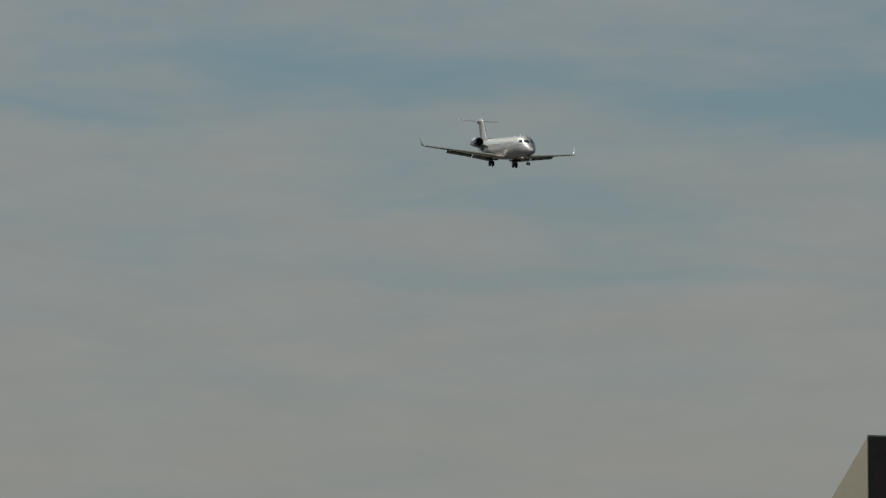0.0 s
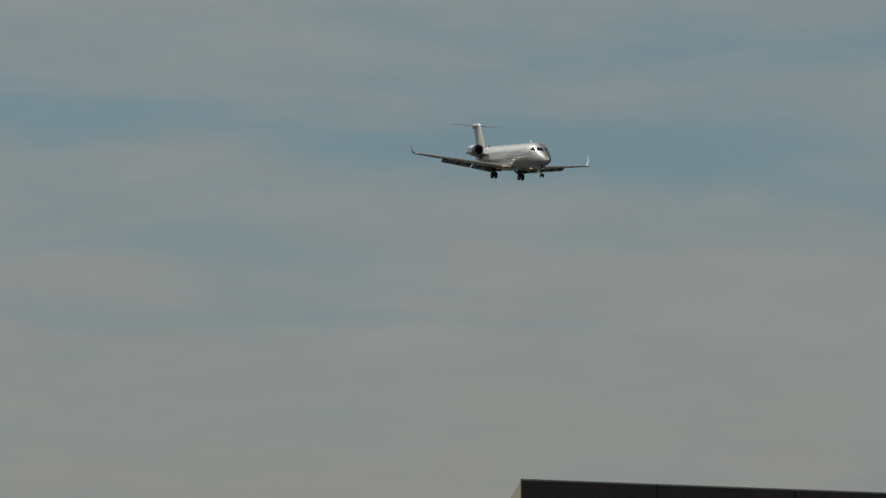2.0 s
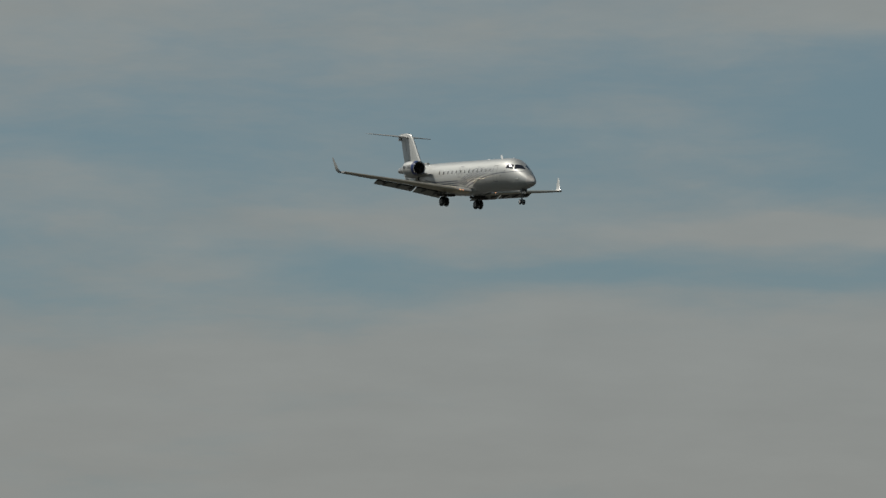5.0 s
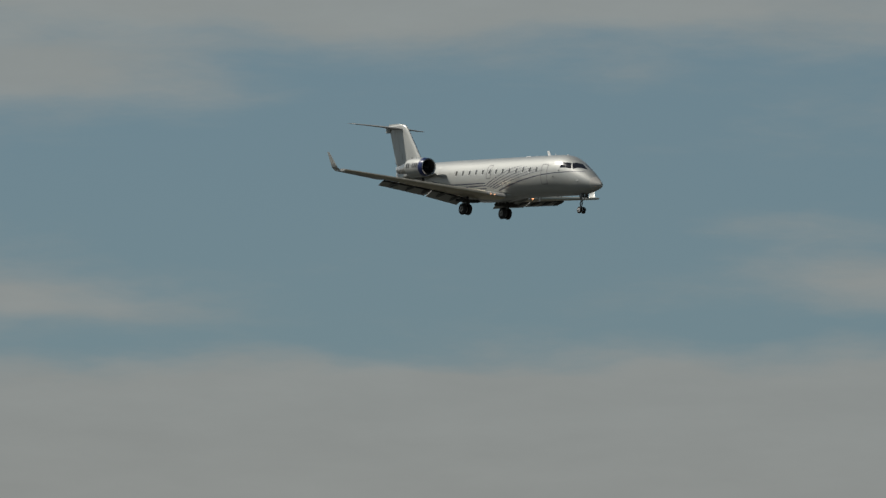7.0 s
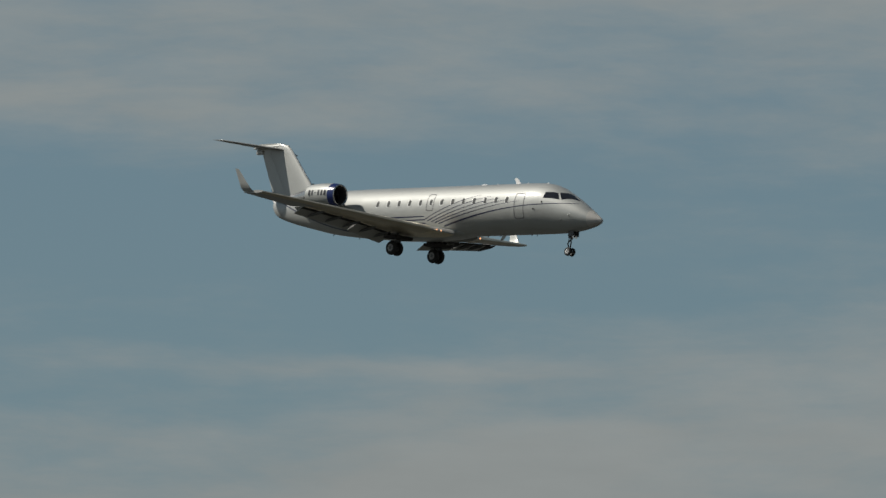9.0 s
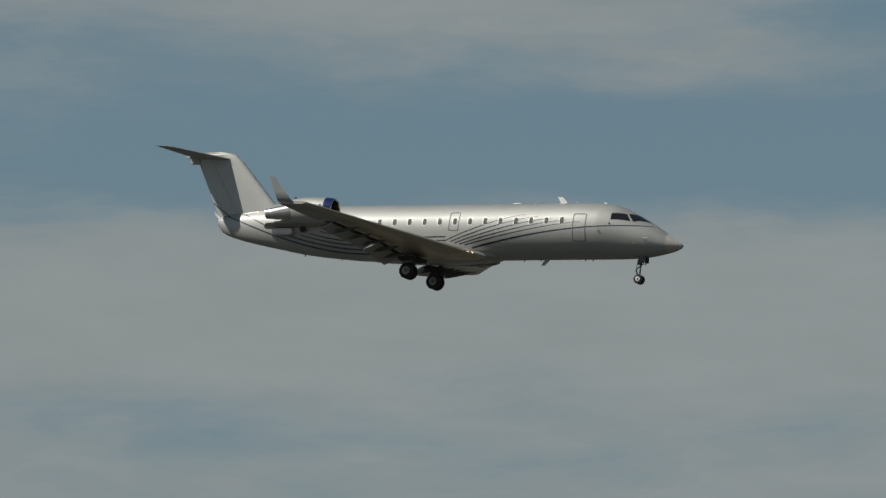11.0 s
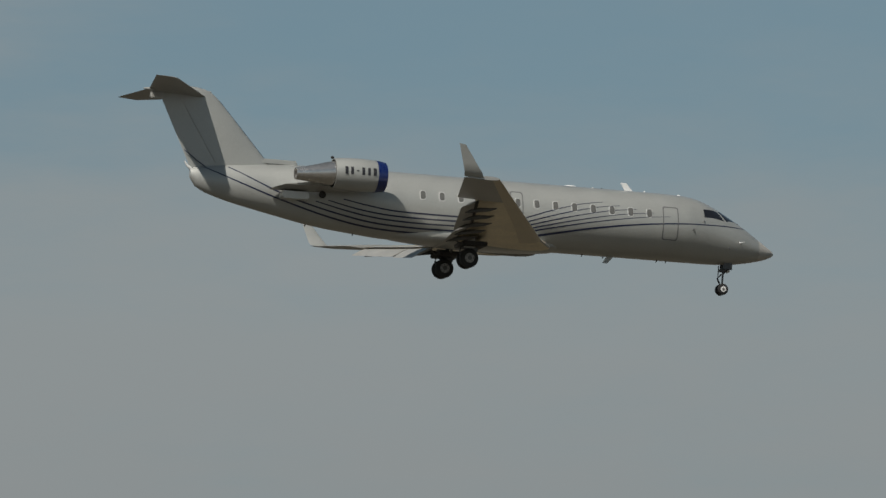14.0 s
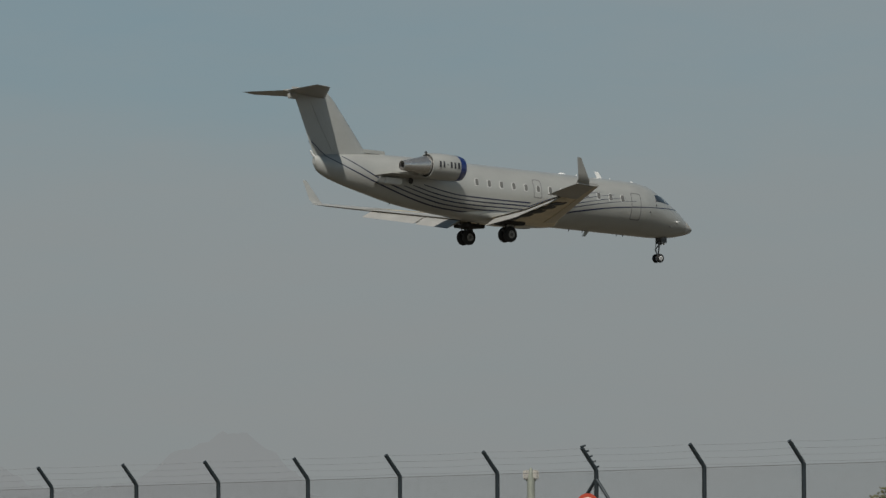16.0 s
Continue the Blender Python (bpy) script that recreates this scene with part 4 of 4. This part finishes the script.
def build_fence():
    fence = new("boundary_fence")
    fence.location = (FENCE_X, FENCE_Y, FOOT)
    tagged(fence, "wire mesh airfield fence with dark angled posts and barbed wire", "fence")
    first, last = -6, 22
    k0, t0 = KNEE - FOOT, TIP - FOOT
    post = bmesh.new()
    tube(post, [(0, 0, -0.3), (0, 0, k0 - 0.02), (-0.02, 0, k0 + 0.02), (-0.335, 0, t0)], [0.04, 0.04, 0.04, 0.036], 12)
    uneven = [0.01, -0.15, 0.01, 0.02, 0.08, 0.08, 0.09, -0.05, -0.02]
    me = None
    for k in range(first, last + 1):
        y = k * FENCE_STEP + (uneven[k] if 0 <= k < 9 else 0.0)
        if me is None:
            ob = part("post", post, POST, fence, "dark steel post with an angled arm")
            me = ob.data
        else:
            ob = new("post", me)
            ob.parent = fence
            ob["label"] = "dark steel post with an angled arm"
        ob.location = (0, y, 0)
        if k % 9 == 2:
            bm = bmesh.new()
            for s in (-1, 1):
                tube(bm, [(0, y + s * 2.3, -0.2), (0, y + s * 0.02, k0 - 0.18)], 0.03, 10)
            part("strut", bm, POST, fence)
            bm = bmesh.new()
            for j in range(5):
                u = 0.05 + 0.95 * j / 4
                x, z = -0.335 * u, k0 + (t0 - k0) * u
                tube(bm, [(x - 0.02, y + 0.02, z + 0.02), (x + 0.05, y - 0.05, z + 0.045)], 0.016, 6)
            part("wire_tensioner", bm, POST, fence)
    y0, y1 = first * FENCE_STEP, last * FENCE_STEP
    for j in range(4):
        u = 0.10 + 0.88 * j / 3
        x, z = -0.335 * u, k0 + (t0 - k0) * u
        bm = bmesh.new()
        pts = []
        for i in range((last - first) * 4 + 1):
            sag = -0.018 * math.sin(math.pi * (i % 4) / 4)
            pts.append((x, y0 + i * FENCE_STEP / 4, z + sag))
        tube(bm, pts, 0.0016, 5)
        for i in range(int((y1 - y0) / 0.15)):
            yb = y0 + i * 0.15
            tube(bm, [(x, yb, z - 0.016), (x + 0.012, yb + 0.006, z + 0.016)], 0.0016, 3)
        part("barbed_wire", bm, WIRE, fence)
    verts, faces = [], []

    def bar(a, b, r):
        n = len(verts)
        a, b = Vector(a), Vector(b)
        d = (b - a).normalized()
        s = Vector((1, 0, 0))
        t = d.cross(s)
        for p in (a, b):
            for q in (s + t, t - s, -s - t, s - t):
                verts.append(tuple(p + q * r))
        faces.extend([(n, n + 1, n + 5, n + 4), (n + 1, n + 2, n + 6, n + 5), (n + 2, n + 3, n + 7, n + 6), (n + 3, n, n + 4, n + 7)])

    ya, yb = -3 * FENCE_STEP, 14 * FENCE_STEP
    for i in range(int((yb - ya) / 0.02) + 1):
        bar((0.05, ya + i * 0.02, 0.02), (0.05, ya + i * 0.02, k0 - 0.01), 0.0007)
    for i in range(61):
        z = 0.05 + (k0 - 0.07) * i / 60
        bar((0.056, ya, z), (0.056, yb, z), 0.0007 if i < 60 else 0.005)
    mesh = bpy.data.meshes.new("wire_mesh")
    mesh.from_pydata(verts, [], faces)
    mesh.materials.append(WIRE)
    ob = new("wire_mesh", mesh)
    ob.parent = fence
    tagged(ob, "fine grey wire mesh", kind="stuff")


def build_sign():
    """A red and white round marker by the braced post."""
    d = 114.0
    x, y, z = ahead(49.21, 1.08, d)
    sign = new("round_marker")
    sign.location = (x, y, FOOT)
    tagged(sign, "round red and white marker on a short post", "sign")
    m = look((0, 0, z - FOOT), Vector(EYE) - Vector((x, y, FOOT)))
    bm = bmesh.new()
    lathe(bm, [(-0.02, 0.19), (0.02, 0.19)], (0, 0, 0), axis="z", n=32)
    ob = part("disc", bm, RED, sign, "red disc")
    bm2 = bmesh.new()
    lathe(bm2, [(-0.024, 0.125), (0.0, 0.125)], (0, 0, 0), axis="z", n=32)
    ob2 = part("white_face", bm2, WHITE, sign, "white inner face")
    for o in (ob, ob2):
        o.data.transform(m)
        if o is ob2:
            o.data.transform(Matrix.Translation((Vector(EYE) - Vector((x, y, z))).normalized() * 0.002))
    bm = bmesh.new()
    tube(bm, [(0.02, 0.02, -0.1), (0.02, 0.02, z - FOOT - 0.1)], 0.025, 10)
    part("stake", bm, POST, sign)


def build_beacon():
    d = 175.0
    x, y, _ = ahead(49.68, 0, d)
    z0 = ground_z(x, y)
    top = EYE[2] + d * math.tan(radians(1.39)) - z0
    ob = new("antenna_mast")
    ob.location = (x, y, z0)
    tagged(ob, "slim pole with two white antenna panels", "antenna")
    bm = bmesh.new()
    tube(bm, [(0, 0, -0.1), (0, 0, top - 0.3), (0, 0, top)], [0.11, 0.10, 0.03], 12)
    part("pole", bm, GALV, ob)
    for s in (-1, 1):
        bm = bmesh.new()
        block(bm, -0.075 + s * 0.085, 0.075 + s * 0.085, -0.075 - s * 0.085, 0.075 - s * 0.085, top - 0.30, top - 0.06, 0.03)
        part("panel_antenna", bm, RADOME, ob, "white panel antenna")
        bm = bmesh.new()
        tube(bm, [(0, 0, top - 0.42), (s * 0.09, -s * 0.09, top - 0.3)], 0.022, 8)
        part("bracket", bm, GALV, ob)


TREE_D = 40.0


def build_tree():
    """A slender bare sapling; u runs along the picture plane at its distance, z is the height."""
    tree = new("bare_sapling")
    mid = Vector(ahead(56.55, 0, TREE_D))
    tree.location = (mid.x, mid.y, 0)
    tagged(tree, "bare slender sapling with reddish seed heads", "tree")
    away = Vector((mid.x, mid.y, 0)).normalized()
    right = Vector((away.y, -away.x, 0))
    random.seed(5)

    def Q(u, z, depth=0.0):
        return right * u + away * depth + Vector((0, 0, z))

    bm = bmesh.new()
    tube(bm, [Q(0, -0.1), Q(0.03, 0.6), Q(-0.02, 1.2), Q(0.02, 1.75)], [0.045, 0.038, 0.032, 0.024], 12)
    part("trunk", bm, BARK, tree)
    limbs = [
        [(0.0, 1.1), (-0.14, 1.9), (-0.24, 2.55), (-0.262, 2.84), (-0.285, 2.98), (-0.325, 3.08), (-0.40, 3.20), (-0.445, 3.245), (-0.50, 3.25)],
        [(0.02, 1.6), (0.12, 2.2), (0.19, 2.7), (0.185, 2.84), (0.182, 2.98), (0.25, 3.07), (0.30, 3.13), (0.36, 3.21)],
        [(0.02, 1.5), (0.35, 2.1), (0.55, 2.6), (0.60, 2.84), (0.64, 2.93), (0.67, 2.99)],
        [(-0.03, 1.3), (-0.5, 2.0), (-0.78, 2.55), (-0.87, 2.84), (-0.92, 2.93), (-0.98, 2.985)],
        [(0.05, 1.4), (0.6, 1.9), (0.95, 2.45), (1.05, 2.72)],
        [(-0.05, 1.2), (-0.9, 1.9), (-1.3, 2.4), (-1.42, 2.7)],
    ]
    shoots = [
        [(-0.30, 3.02), (-0.40, 3.06), (-0.48, 3.07), (-0.56, 3.085)], [(-0.325, 3.08), (-0.39, 3.11), (-0.46, 3.15)], [(-0.31, 3.04), (-0.26, 3.09), (-0.18, 3.10)],
        [(-0.37, 3.16), (-0.42, 3.18), (-0.50, 3.165), (-0.53, 3.14)], [(-0.28, 2.94), (-0.36, 2.90), (-0.46, 2.855), (-0.50, 2.82)], [(-0.275, 2.985), (-0.15, 2.98), (-0.05, 2.93), (0.02, 2.875)],
        [(0.182, 2.86), (0.02, 2.85), (-0.07, 2.86), (-0.12, 2.88)], [(0.182, 2.98), (0.14, 3.04), (0.07, 3.05)], [(0.22, 3.03), (0.33, 3.06), (0.36, 3.12)],
        [(0.27, 3.09), (0.25, 3.15), (0.23, 3.20)], [(0.60, 2.84), (0.52, 2.90), (0.53, 2.96)], [(0.62, 2.88), (0.69, 2.90), (0.72, 2.96)], [(-0.9, 2.9), (-1.0, 2.86), (-1.06, 2.80)], [(0.19, 2.7), (0.35, 2.78), (0.42, 2.86)],
        [(-0.36, 3.14), (-0.33, 3.20), (-0.345, 3.25)], [(-0.40, 3.20), (-0.385, 3.27)], [(0.14, 3.04), (0.09, 3.11)],
    ]
    heads = []
    for line in limbs:
        bm = bmesh.new()
        n = len(line)
        d0 = random.uniform(-0.3, 0.3)
        tube(bm, [Q(u, z, d0 * k / n) for k, (u, z) in enumerate(line)], [0.010 * (1 - k / n) + 0.0026 for k in range(n)], 8)
        part("limb", bm, BARK, tree)
        heads.append((line[-1], d0))
    for line in shoots:
        bm = bmesh.new()
        tube(bm, [Q(u, z) for u, z in line], [0.003] + [0.0018] * (len(line) - 1), 6)
        part("twig", bm, BARK, tree)
        heads.append((line[-1], 0.0))
        if random.random() < 0.6:
            heads.append((line[len(line) // 2], 0.0))
    heads += [((x, z), 0) for x, z in ((0.30, 3.13), (0.33, 3.17), (0.26, 3.08), (-0.31, 3.03), (-0.325, 3.055), (0.04, 2.87), (-0.06, 2.875), (0.64, 2.93), (0.66, 2.97), (-0.95, 2.96), (0.10, 3.06), (0.08, 3.03))]
    bm = bmesh.new()
    for (u, z), depth in heads:
        for _ in range(random.randint(4, 9)):
            p = Q(u + random.gauss(0, 0.010), z + random.gauss(0, 0.009), depth + random.gauss(0, 0.012))
            r = random.uniform(0.003, 0.0075)
            bmesh.ops.create_icosphere(bm, subdivisions=1, radius=1.0, matrix=Matrix.Translation(p) @ Euler((random.random() * 3, random.random() * 3, 0)).to_matrix().to_4x4() @ Matrix.Diagonal((r, r * 0.6, r * 1.5, 1)))
    tagged(part("seed_heads", bm, BUD, tree), "small red-brown seed heads", kind="stuff")


def build_bush():
    bush = new("olive_bush")
    d = 112.0
    x, y, _ = ahead(46.68, 0, d)
    z0 = ground_z(x, y)
    bush.location = (x, y, z0)
    tagged(bush, "round olive-green bush by the fence", "bush")
    top = EYE[2] + d * math.tan(radians(1.17)) - z0
    random.seed(8)
    bm = bmesh.new()
    for _ in range(7):
        a = random.uniform(0, 6.28)
        tube(bm, [(0, 0, -0.05), (0.3 * math.cos(a), 0.3 * math.sin(a), top * 0.45), (0.55 * math.cos(a), 0.55 * math.sin(a), top * 0.85)], [0.04, 0.025, 0.008], 6)
    part("stems", bm, BARK, bush)
    verts, faces = [], []
    for _ in range(9000):
        v = Vector((random.gauss(0, 1), random.gauss(0, 1), random.gauss(0, 1))).normalized() * (0.55 + 0.45 * random.random())
        lump = 1 + 0.22 * noise.noise(v * 2.3)
        p = Vector((v.x * 0.8 * lump, v.y * 0.8 * lump, top * 0.56 + v.z * top * 0.46 * lump))
        a = Vector((random.gauss(0, 1), random.gauss(0, 1), random.gauss(0, 1))).normalized()
        b = a.orthogonal().normalized()
        n = len(verts)
        verts.extend([tuple(p - a * 0.045), tuple(p + b * 0.02), tuple(p + a * 0.045), tuple(p - b * 0.02)])
        faces.append((n, n + 1, n + 2, n + 3))
    me = bpy.data.meshes.new("crown")
    me.from_pydata(verts, [], faces)
    me.materials.append(LEAF)
    ob = new("crown", me)
    ob.parent = bush
    ob["label"] = "crown of small olive leaves"


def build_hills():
    """Far hills behind the airfield; their haze is a glow in the material."""
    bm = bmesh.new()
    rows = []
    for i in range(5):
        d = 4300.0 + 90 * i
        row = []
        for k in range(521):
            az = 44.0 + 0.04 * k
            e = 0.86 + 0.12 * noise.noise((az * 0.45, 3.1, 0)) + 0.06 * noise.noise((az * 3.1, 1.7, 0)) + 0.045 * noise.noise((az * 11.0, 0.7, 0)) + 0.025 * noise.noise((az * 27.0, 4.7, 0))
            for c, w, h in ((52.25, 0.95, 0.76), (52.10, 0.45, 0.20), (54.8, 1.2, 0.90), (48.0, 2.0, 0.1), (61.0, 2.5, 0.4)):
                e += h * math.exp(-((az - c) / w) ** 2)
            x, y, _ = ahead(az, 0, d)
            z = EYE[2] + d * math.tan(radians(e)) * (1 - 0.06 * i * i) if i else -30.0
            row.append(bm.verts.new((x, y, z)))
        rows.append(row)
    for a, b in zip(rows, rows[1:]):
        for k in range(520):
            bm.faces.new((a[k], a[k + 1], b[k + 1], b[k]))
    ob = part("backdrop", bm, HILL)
    tagged(ob, "distant grey hills with haze painted in as glow", "hills", kind="structure")


build_ground()
build_hut()
build_pole()
build_mast()
build_fence()
build_sign()
build_beacon()
build_tree()
build_bush()
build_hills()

# seconds, nose position in metres, roll, pitch and heading in degrees
FLIGHT_A = [
    (0.0, -849.57, 256.34, 63.19, -2.52, 2.42, -0.04), (0.5, -814.83, 256.21, 61.8, -2.53, 2.43, -0.04),
    (1.0, -780.17, 256.08, 60.41, -2.55, 2.43, -0.03), (1.5, -745.58, 255.95, 59.03, -2.56, 2.44, -0.02),
    (2.0, -711.07, 255.82, 57.65, -2.58, 2.45, -0.01), (2.5, -676.64, 255.69, 56.28, -2.59, 2.46, -0.01),
    (3.0, -642.29, 255.56, 54.92, -2.61, 2.47, 0.0), (3.5, -608.01, 255.43, 53.56, -2.62, 2.48, 0.01),
    (4.0, -573.8, 255.29, 52.21, -2.64, 2.48, 0.01), (4.5, -539.13, 254.91, 50.82, -2.42, 2.49, 0.02),
    (5.0, -504.6, 254.52, 49.43, -2.2, 2.5, 0.03), (5.5, -470.22, 254.13, 48.05, -1.98, 2.51, 0.04),
    (6.0, -435.98, 253.74, 46.68, -1.76, 2.52, 0.04), (6.5, -401.89, 253.36, 45.32, -1.54, 2.53, 0.05),
    (7.0, -368.74, 253.52, 44.06, -2.01, 2.54, 0.06), (7.5, -335.58, 253.68, 42.8, -2.49, 2.54, 0.06),
    (8.0, -302.43, 253.84, 41.54, -2.96, 2.55, 0.07), (8.5, -269.27, 254.01, 40.29, -3.44, 2.56, 0.08),
    (9.0, -244.35, 263.03, 40.35, -3.49, 2.57, 0.08), (9.5, -217.36, 272.38, 40.37, -3.55, 2.58, 0.09),
    (10.0, -188.19, 282.06, 40.34, -3.6, 2.59, 0.1), (10.5, -156.71, 292.08, 40.27, -3.66, 2.6, 0.11),
    (11.0, -122.82, 302.46, 40.15, -3.72, 2.6, 0.11), (11.5, -83.69, 303.55, 38.79, -1.39, 2.61, 0.12),
    (12.0, -43.37, 305.43, 37.5, -1.35, 2.62, -0.07), (12.5, -3.16, 305.48, 36.03, -1.17, 2.63, -0.17),
    (13.0, 31.71, 290.51, 32.91, -2.14, 2.64, 0.43), (13.5, 63.72, 270.43, 29.4, -3.99, 2.65, 0.6),
    (14.0, 96.26, 262.62, 27.32, -2.45, 2.66, 0.51), (14.5, 130.5, 261.24, 25.95, -1.35, 2.66, 0.31),
    (15.0, 166.36, 260.67, 25.24, 0.81, 2.67, -0.08), (15.5, 199.27, 261.86, 23.53, 0.44, 2.68, 0.18),
    (16.0, 233.42, 262.31, 22.32, 0.07, 2.69, 0.18),
]


def motions():
    walk(jet, [(t, pose(x, y, z, rx, ry, rz)) for t, x, y, z, rx, ry, rz in FLIGHT_A])


motions()
